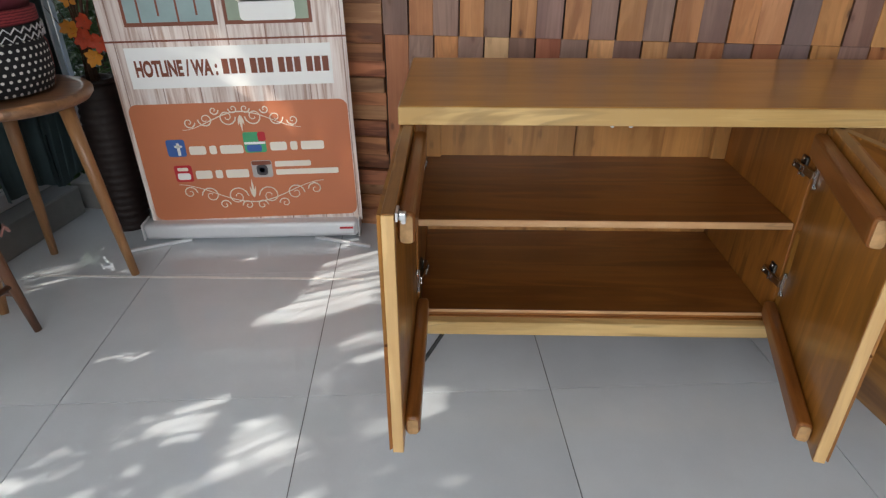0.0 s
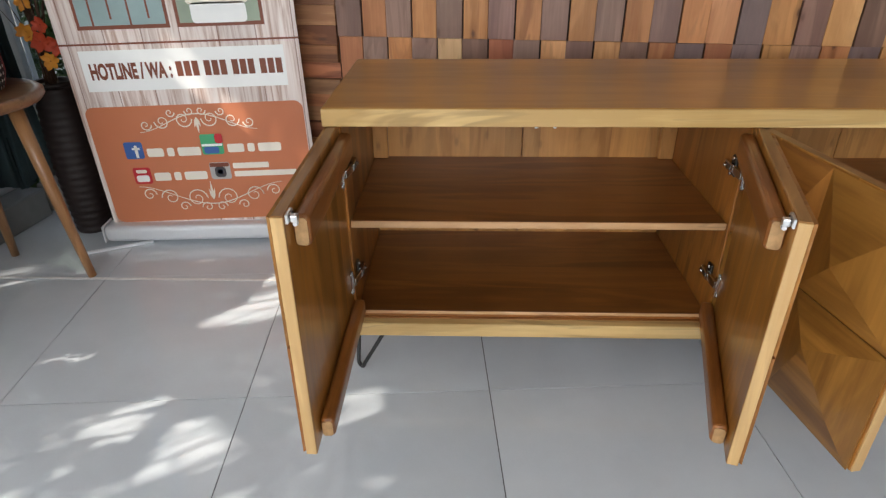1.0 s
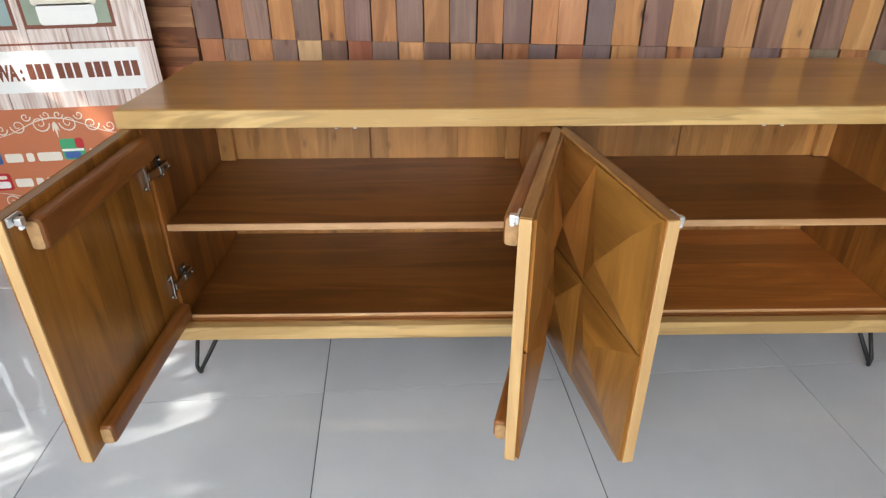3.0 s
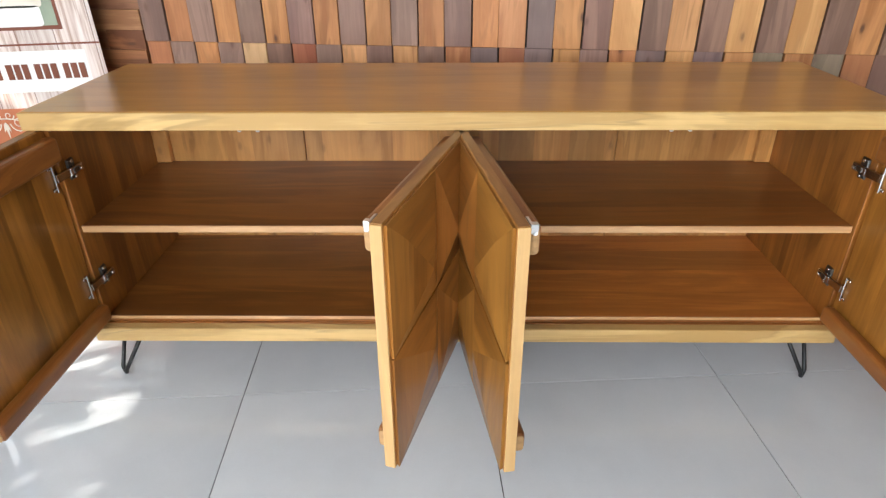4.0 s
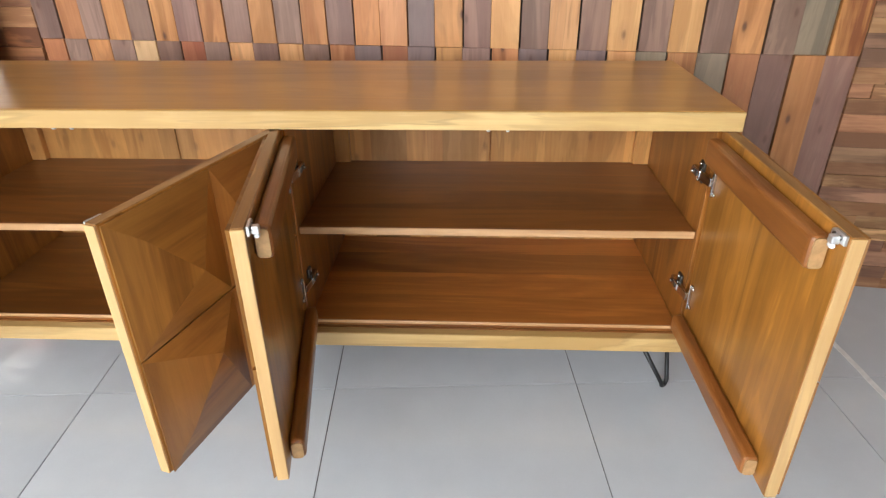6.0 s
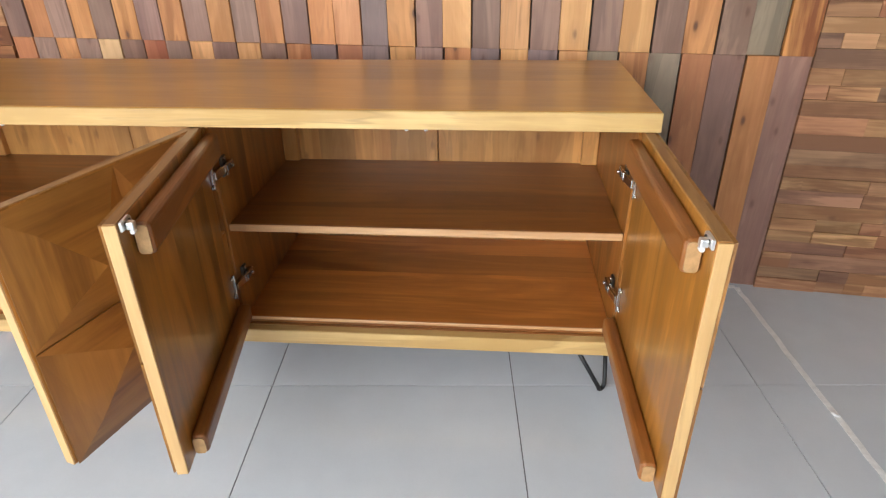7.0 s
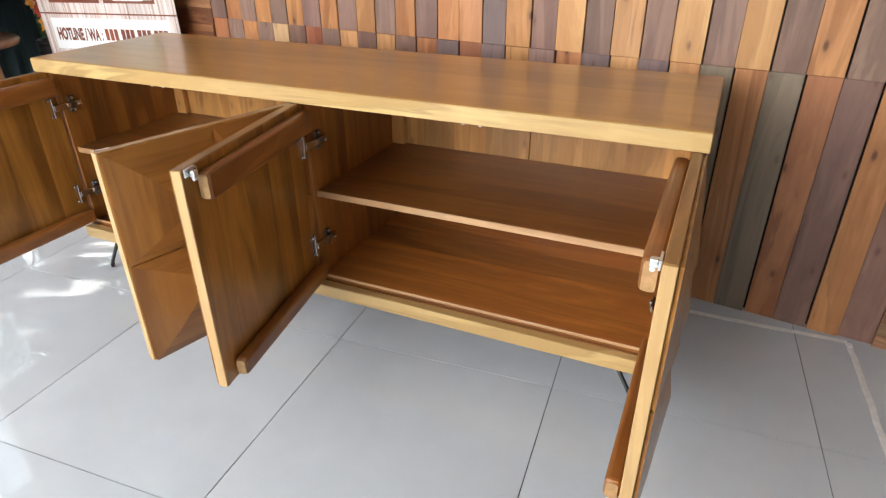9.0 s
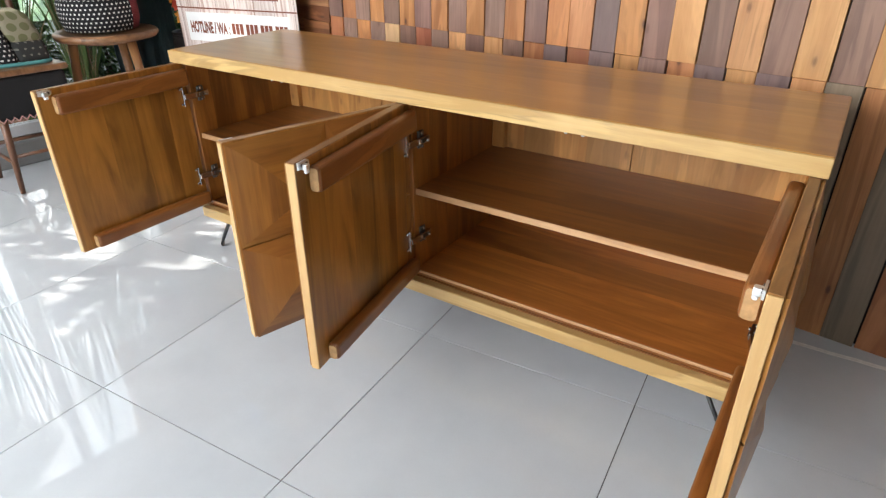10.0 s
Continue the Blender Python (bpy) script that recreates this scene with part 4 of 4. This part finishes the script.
def bloom(x, y, z, size, material):
    bm = bmesh.new()
    for k in range(7):
        a, tip = 2 * math.pi * k / 7 + rng.uniform(-0.2, 0.2), rng.uniform(0.2, 0.8)
        c, s = math.cos(a), math.sin(a)
        rows = []
        for f, w in ((0.05, 0.1), (0.4, 0.34), (0.75, 0.3), (1.0, 0.04)):
            r, h = size * f, size * (tip * f * f - 0.35 * f)
            rows.append((bm.verts.new((x + r * c - w * size * s, y - h, z + r * s + w * size * c)), bm.verts.new((x + r * c, y - h + 0.1 * size, z + r * s)),
                         bm.verts.new((x + r * c + w * size * s, y - h, z + r * s - w * size * c))))
        for p, q in zip(rows, rows[1:]):
            for j in range(2):
                bm.faces.new((p[j], p[j + 1], q[j + 1], q[j])).smooth = True
    part("bloom", bm, material, flowers)


for x, y, z, size, m in ((0.03, -0.05, 0.150, 0.036, PETAL_R), (0.075, -0.05, 0.135, 0.034, PETAL_R), (-0.005, -0.05, 0.18, 0.030, PETAL_Y), (0.05, -0.06, 0.090, 0.030, PETAL_Y),
                         (0.04, -0.04, 0.20, 0.028, PETAL_R), (0.0, -0.03, 0.27, 0.030, PETAL_Y)):
    bloom(x, y, z, size, m)

# ---- teal curtain in the corner ----
curtain = bmesh.new()
rows = []
for j in range(15):
    z = 0.19 + 1.75 * j / 14
    row = []
    for k in range(91):
        f = k / 90
        fold = 0.020 * math.sin(f * 50 + 0.5 * math.sin(3 * z)) + 0.009 * math.sin(f * 103 + z)
        sway = 0.010 * math.sin(9 * z + 5 * f) * (1 - z / 2)
        if f < 0.45:                             # along the side glazing
            g = f / 0.45
            at = (-1.665 + 0.045 * g - fold, 0.76 + 0.225 * g + sway)
        else:                                    # across the corner
            g = (f - 0.45) / 0.55
            at = (-1.62 + 0.10 * g + sway, 0.985 + 0.03 * g + fold * min(1.0, 4 * g) - 0.02 * (1 - min(1.0, 4 * g)))
        row.append(curtain.verts.new((*at, z + 0.025 * math.sin(f * 9) * (j == 0))))
    rows.append(row)
for a, b in zip(rows, rows[1:]):
    for k in range(90):
        curtain.faces.new((a[k], a[k + 1], b[k + 1], b[k])).smooth = True
bmesh.ops.solidify(curtain, geom=list(curtain.faces), thickness=0.0025)
tagged(part("curtain", curtain, TEAL), "dark teal cloth curtain hanging in the corner", "curtain")
tagged(part("curtain_rail", tube([(-1.67, 0.74, 1.95), (-1.635, 0.985, 1.95), (-1.42, 1.02, 1.95)], 0.009), FRAME_PAINT), "thin grey curtain rail", "curtain rail", kind="structure")

# ---- tape lines on the floor ----


def tape(points, width, label, folds=()):
    left, right = [], []
    for k, p in enumerate(points):
        a, b = Vector(points[max(k - 1, 0)]), Vector(points[min(k + 1, len(points) - 1)])
        side = Vector((-(b - a).y, (b - a).x)).normalized() * width / 2
        left.append((p[0] + side.x, p[1] + side.y))
        right.append((p[0] - side.x, p[1] - side.y))
    bm = bmesh.new()
    rows = [[bm.verts.new((*p, z)) for p in line] for line, z in ((right, 0.0006), (right, 0.0016), (left, 0.0016), (left, 0.0006))]
    for r0, r1 in zip(rows, rows[1:] + rows[:1]):
        for k in range(len(points) - 1):
            bm.faces.new((r0[k], r0[k + 1], r1[k + 1], r1[k]))
    for k in (0, -1):
        bm.faces.new([line[k] for line in rows])
    bmesh.ops.recalc_face_normals(bm, faces=bm.faces)
    line = tagged(part("floor_tape", bm, TAPE), label, "tape", "tape lines on the floor")
    for at in folds:
        part("fold", lathe([(0.010, 0.0017), (0.011, 0.003), (0.006, 0.0055)], 9), TAPE, line, "crumpled fold of tape", at=pose(*at, 0, 0, 0, 30) @ Matrix.Scale(0.6, 4, (1, 0, 0)))
    return line


def wobble(a, b, steps, amount, seed):
    r = random.Random(seed)
    return [(a[0] + (b[0] - a[0]) * k / steps + r.uniform(-amount, amount), a[1] + (b[1] - a[1]) * k / steps + r.uniform(-amount, amount)) for k in range(steps + 1)]


tape(wobble((-1.56, 0.616), (-0.50, 0.545), 16, 0.0015, 1), 0.012, "scuffed whitish tape line on the tiles")
tape(wobble((1.933, 0.45), (1.934, -0.85), 40, 0.0022, 2), 0.015, "scuffed whitish tape line running out from the wall", ((1.930, 0.436), (1.934, -0.105)))
tape(wobble((1.10, 0.485), (1.930, 0.455), 16, 0.002, 3), 0.016, "whitish sealant line along the timber wall")

# ---- plants and tree outside ----
LEAF = plain("leaf_green", (0.055, 0.11, 0.025), 0.5, mottle=0.35, size=5.0)
BLADE = plain("blade_green", (0.10, 0.17, 0.045), 0.5, mottle=0.4, size=6.0)
STRAW = plain("blade_dry", (0.30, 0.24, 0.12), 0.7, mottle=0.4, size=6.0)
BARK = plain("bark", (0.10, 0.07, 0.05), 0.9, mottle=0.4, relief=0.5)
POT = plain("terracotta", (0.28, 0.12, 0.07), 0.8, mottle=0.2)


def blade_plant(x, y, seed, count, tall):
    r = random.Random(seed)
    plant = tagged(empty("blade_plant", pose(x, y, -0.25)), "potted plant with long narrow upright green blades", "plant", "plants outside the window")
    part("pot", lathe([(0.10, 0.0), (0.13, 0.01), (0.16, 0.26), (0.175, 0.27), (0.175, 0.30), (0.155, 0.30), (0.15, 0.26)], 24), POT, plant)
    for name, mat, n in (("blades", BLADE, count), ("dry_blades", STRAW, count // 3)):
        bm = bmesh.new()
        for each in range(n):
            short = each % 3 == 0
            a, lean, w = r.uniform(0, 2 * math.pi), r.uniform(0.02, 0.45), r.uniform(0.003, 0.008)
            h = tall * (r.uniform(0.2, 0.4) if short else r.uniform(0.6, 1.0))
            c, s = math.cos(a), math.sin(a)
            twist = r.uniform(0, math.pi)
            cx, cy = math.cos(twist), math.sin(twist)
            prev = None
            for k in range(7):
                f = k / 6
                p = Vector((0.09 * c * r.random() if k == 0 else c * (0.05 + lean * f ** 2.2), s * (0.05 + lean * f ** 2.2), 0.26 + h * (f - 0.22 * lean * f ** 4)))
                ww = w * (1 - f ** 3) + 0.0006
                pair = (bm.verts.new(p + Vector((cx, cy, 0)) * ww), bm.verts.new(p - Vector((cx, cy, 0)) * ww))
                if prev:
                    bm.faces.new((prev[0], prev[1], pair[1], pair[0]))
                prev = pair
        part(name, bm, mat, plant)


for k, (x, y, count, tall) in enumerate(((-2.50, 1.40, 120, 2.9), (-2.46, 1.02, 120, 3.0), (-2.50, 0.70, 80, 3.1), (-2.56, 0.40, 56, 3.2), (-2.48, 0.10, 50, 3.2), (-2.56, -0.26, 44, 3.1), (-2.66, -0.76, 44, 2.9), (-2.80, -1.28, 60, 3.0))):
    blade_plant(x, y, 11 + k, count, tall)



def low_shrub(x, y, tall, wide, seed):
    """A dense low bush on bare stems."""
    rnd = random.Random(seed)
    bush = tagged(empty("low_shrub", pose(x, y, -0.25)), "dense dark green low shrub outside the glass", "shrub", "shrubs outside the window")
    for _ in range(6):
        a = rnd.uniform(0, 6.28)
        part("stem", tube([(0.02 * math.cos(a), 0.02 * math.sin(a), 0), (0.4 * wide * math.cos(a), 0.4 * wide * math.sin(a), 0.8 * tall)], [0.010, 0.004], 6), BARK, bush)
    bm = bmesh.new()
    for _ in range(2600):
        a, q, h = rnd.uniform(0, 6.28), rnd.random() ** 0.5, rnd.random()
        reach = wide * q * (0.55 + 0.45 * math.sin(math.pi * min(1.0, h * 0.8 + 0.15))) * (0.85 + 0.15 * math.sin(3 * a + 5 * h))
        c = Vector((reach * math.cos(a), reach * math.sin(a), 0.04 + tall * h))
        turn, size = Euler((rnd.uniform(-0.9, 0.9), rnd.uniform(-0.9, 0.9), rnd.uniform(0, 6.3))).to_matrix(), rnd.uniform(0.02, 0.04)
        vs = [bm.verts.new(c + turn @ Vector(p)) for p in ((-size, 0, 0), (-0.2 * size, -0.5 * size, 0.1 * size), (size, 0, -0.1 * size), (-0.2 * size, 0.5 * size, 0.1 * size))]
        bm.faces.new((vs[0], vs[1], vs[2]))
        bm.faces.new((vs[0], vs[2], vs[3]))
    part("leaves", bm, LEAF, bush)


# the last shrub is added to block the corner bay's streak on the floor
for k, (x, y, tall, wide) in enumerate(((-2.28, 1.72, 0.8, 0.32), (-2.15, 2.25, 1.0, 0.36), (-2.75, 2.30, 0.9, 0.36), (-1.65, 1.85, 1.0, 0.34), (-2.95, 1.55, 0.75, 0.34), (-3.05, 0.95, 0.7, 0.36), (-3.0, 0.35, 0.75, 0.34), (-2.10, 1.34, 1.25, 0.22))):
    low_shrub(x, y, tall, wide, 70 + k)

# The tree stands on the sunny side; its crown sieves the sun that falls into the shop.
TREE_AT = Vector((-4.5, -1.6, -0.25))
tree = tagged(empty("street_tree", pose(*TREE_AT)), "broad-leaved tree with a dense uneven crown outside the shop", "tree")
part("trunk", tube([(0, 0, 0), (0.05, 0.04, 1.2), (0.0, 0.1, 2.4), (0.1, 0.1, 3.4), (0.15, 0.1, 4.2)], [0.16, 0.13, 0.11, 0.08, 0.04], 12), BARK, tree)
for k in range(7):
    a = radians(20 + 38 * k)
    part("limb", tube([(0.05, 0.1, 2.2 + 0.2 * k), (0.6 * math.cos(a), 0.6 * math.sin(a), 2.7 + 0.2 * k), (1.3 * math.cos(a), 1.3 * math.sin(a), 3.0 + 0.2 * k)], [0.06, 0.04, 0.015], 8), BARK, tree)

r = random.Random(8)
# gaps in the crown, by the floor that they light: centre, spread, how many, width
GAPS = []
for gx, gy, sx, sy, count, wide in ((-0.56, 0.70, 0.11, 0.09, 20, 0.022), (-0.60, 0.52, 0.13, 0.08, 25, 0.022), (-0.59, 0.36, 0.16, 0.05, 18, 0.022), (-0.46, 0.20, 0.03, 0.06, 6, 0.034),
                                    (-0.40, -0.17, 0.012, 0.05, 4, 0.046), (-0.31, -0.06, 0.02, 0.06, 4, 0.038), (-0.87, -0.075, 0.04, 0.05, 8, 0.019), (-0.70, -0.10, 0.06, 0.045, 6, 0.017),
                                    (-0.70, -0.21, 0.06, 0.05, 8, 0.020), (-0.55, -0.22, 0.06, 0.06, 10, 0.027), (-0.60, -0.36, 0.08, 0.06, 4, 0.027), (-1.127, 0.205, 0.02, 0.03, 3, 0.024),
                                    (-1.48, 0.64, 0.09, 0.08, 14, 0.028), (-1.18, -0.14, 0.04, 0.02, 2, 0.024), (-0.42, 1.22, 0.28, 0.012, 5, 0.022), (-0.22, 1.08, 0.09, 0.12, 9, 0.030)):
    GAPS += [(gx + r.uniform(-sx, sx), gy + r.uniform(-sy, sy), wide * r.uniform(0.7, 1.2)) for _ in range(count)]
crown = bmesh.new()
across, on = -math.sin(radians(SUN_HEADING)), math.cos(radians(SUN_HEADING))
kept = 0
while kept < 34000:
    px, py = r.uniform(-2.9, 1.5), r.uniform(-2.8, 3.0)
    glazing = ((px + 1.79) - (py - 0.68) * 0.197) / 0.648     # way back to the shop-front
    far = max(glazing, 1.8) + r.uniform(0.8, 1.5) + (3.4 if py > 0.85 else 0.0)
    if (px + 0.7) ** 2 / 4.4 + (py - 0.1) ** 2 / 8.0 > 1.0 + 0.2 * r.random():
        continue
    size = r.uniform(0.030, 0.060) * (1.0 if px < -0.22 else 1.9)
    shut = True
    for gx, gy, gr in GAPS:
        dx, dy = px - gx, py - gy
        side, along = dx * across + dy * on, (dx * on - dy * across) * 0.5
        if side * side + along * along < (0.42 * gr + size * 0.5) ** 2:
            shut = False
            break
    if not shut:
        continue
    kept += 1
    c = Vector((px, py, 0)) - SUN_WAY * far - TREE_AT
    turn = Euler((r.uniform(-0.7, 0.7), r.uniform(-0.7, 0.7), r.uniform(0, 6.3))).to_matrix()
    vs = [crown.verts.new(c + turn @ Vector(p)) for p in ((-size, 0, 0), (-0.2 * size, -0.5 * size, 0.1 * size), (size, 0, -0.1 * size), (-0.2 * size, 0.5 * size, 0.1 * size))]
    crown.faces.new((vs[0], vs[1], vs[2]))
    crown.faces.new((vs[0], vs[2], vs[3]))
part("crown", crown, LEAF, tree, "dense green leaves with gaps")

# ---- pieces of the timber wall ----


def plank_mesh(name, w, h, d, material, bevel=0.0007):
    """A shared plank: its face at y = 0, its lower left corner at the origin."""
    bm = bmesh.new()
    b = bevel
    outer = [bm.verts.new(p) for p in ((0, b, 0), (w, b, 0), (w, b, h), (0, b, h))]
    inner = [bm.verts.new(p) for p in ((b, 0, b), (w - b, 0, b), (w - b, 0, h - b), (b, 0, h - b))]
    rear = [bm.verts.new(p) for p in ((0, d, 0), (w, d, 0), (w, d, h), (0, d, h))]
    bm.faces.new(inner)
    for k in range(4):
        j = (k + 1) % 4
        bm.faces.new((outer[k], outer[j], inner[j], inner[k]))
        bm.faces.new((rear[k], rear[j], outer[j], outer[k]))
    bm.faces.new(rear[::-1])
    bmesh.ops.recalc_face_normals(bm, faces=bm.faces)
    mesh = bpy.data.meshes.new(name)
    bm.to_mesh(mesh)
    bm.free()
    mesh.materials.append(material)
    return mesh


def piece(name, mesh, m, parent):
    ob = new(name, mesh)
    ob.parent = parent
    ob.matrix_basis = m
    return ob


ROWS_UP = ("rgogcmrgsmsmobrbogobsbsvovrmom", "gogogogogogogosbomsmsmsmsmomvz", "omsgomobsmrgsmovomsgobsmogsmom")
STEP = PANEL / 30
heights = ((0.0, 0.695), (0.695, 1.41), (1.41, 2.13))
jitter = random.Random(21)
shared = {}
for row, (z0, z1) in enumerate(heights):
    for k, kind in enumerate(ROWS_UP[row]):
        paired = (k + row) % 2 == 0              # a dark gap stands before each pair
        left = 0.0050 if paired else 0.0004
        low = z0
        top = z1 - 0.0006
        key = (kind, paired, row)
        if key not in shared:
            shared[key] = plank_mesh("plank", STEP - left - 0.0004, top - low, 0.02, PLANKS[kind])
        piece("plank", shared[key], pose(k * STEP + left, jitter.uniform(-0.003, 0.003) + (0.0 if paired else 0.002), low), wall_north)


def strips(s0, s1, rows, seed, proud, kinds, tall, wide):
    rnd = random.Random(seed)
    z = 0.0
    for row in range(rows):
        h = rnd.choice(tall)
        s = s0
        while s < s1 - 0.01:
            w = min(rnd.choice(wide), s1 - s)
            if s1 - s - w < 0.06:
                w = s1 - s
            mesh = plank_mesh("strip", w - 0.0004, h - 0.0004, 0.024, STRIPS[rnd.choice(kinds)], 0.0005)
            piece("strip", mesh, pose(s, -rnd.choice(proud), z), wall_north)
            s += w
        z += h


strips(PANEL + 0.001, PANEL + 1.30, 29, 31, (0.0, 0.002, 0.004, 0.006), (0, 0, 1, 2, 2), (0.038, 0.044, 0.050), (0.055, 0.08, 0.12, 0.17, 0.22, 0.29))
strips(-1.015, -0.004, 18, 33, (-0.016, -0.008, 0.0, 0.006, 0.014), (2, 3, 3, 3), (0.050, 0.056, 0.062), (0.12, 0.20, 0.28, 0.36))
tagged(part("wall_panel", block(-1.02, 5.2, 0.004, 0.0215, 2.13, HEIGHT, 0.0), PLASTER, at=WALL), "plain plaster above the timber cladding", "wall", kind="structure")

# ---- pieces of the floor ----
tile_bm = block(0.0012, 0.5988, 0.0012, 0.5988, -0.003, 0.0)
tile_mesh = bpy.data.meshes.new("tile")
tile_bm.to_mesh(tile_mesh)
tile_bm.free()
tile_mesh.materials.append(TILE)
for i in range(-5, 8):
    for j in range(-6, 3):
        x0, y0 = 0.6 * i, 0.6 * j
        mesh = tile_mesh
        if i <= -3 or y0 + 0.6 > 1.1 - 0.181 * (x0 + 0.6 + 0.435):
            bm = bmesh.new()
            bm.from_mesh(tile_mesh)
            bmesh.ops.translate(bm, verts=bm.verts, vec=(x0, y0, 0))
            trim_to_walls(bm)
            if not bm.faces:
                bm.free()
                continue
            bmesh.ops.translate(bm, verts=bm.verts, vec=(-x0, -y0, 0))
            mesh = bpy.data.meshes.new("tile")
            bm.to_mesh(mesh)
            bm.free()
            mesh.materials.append(TILE)
        piece("tile", mesh, pose(x0, y0, 0), floor)
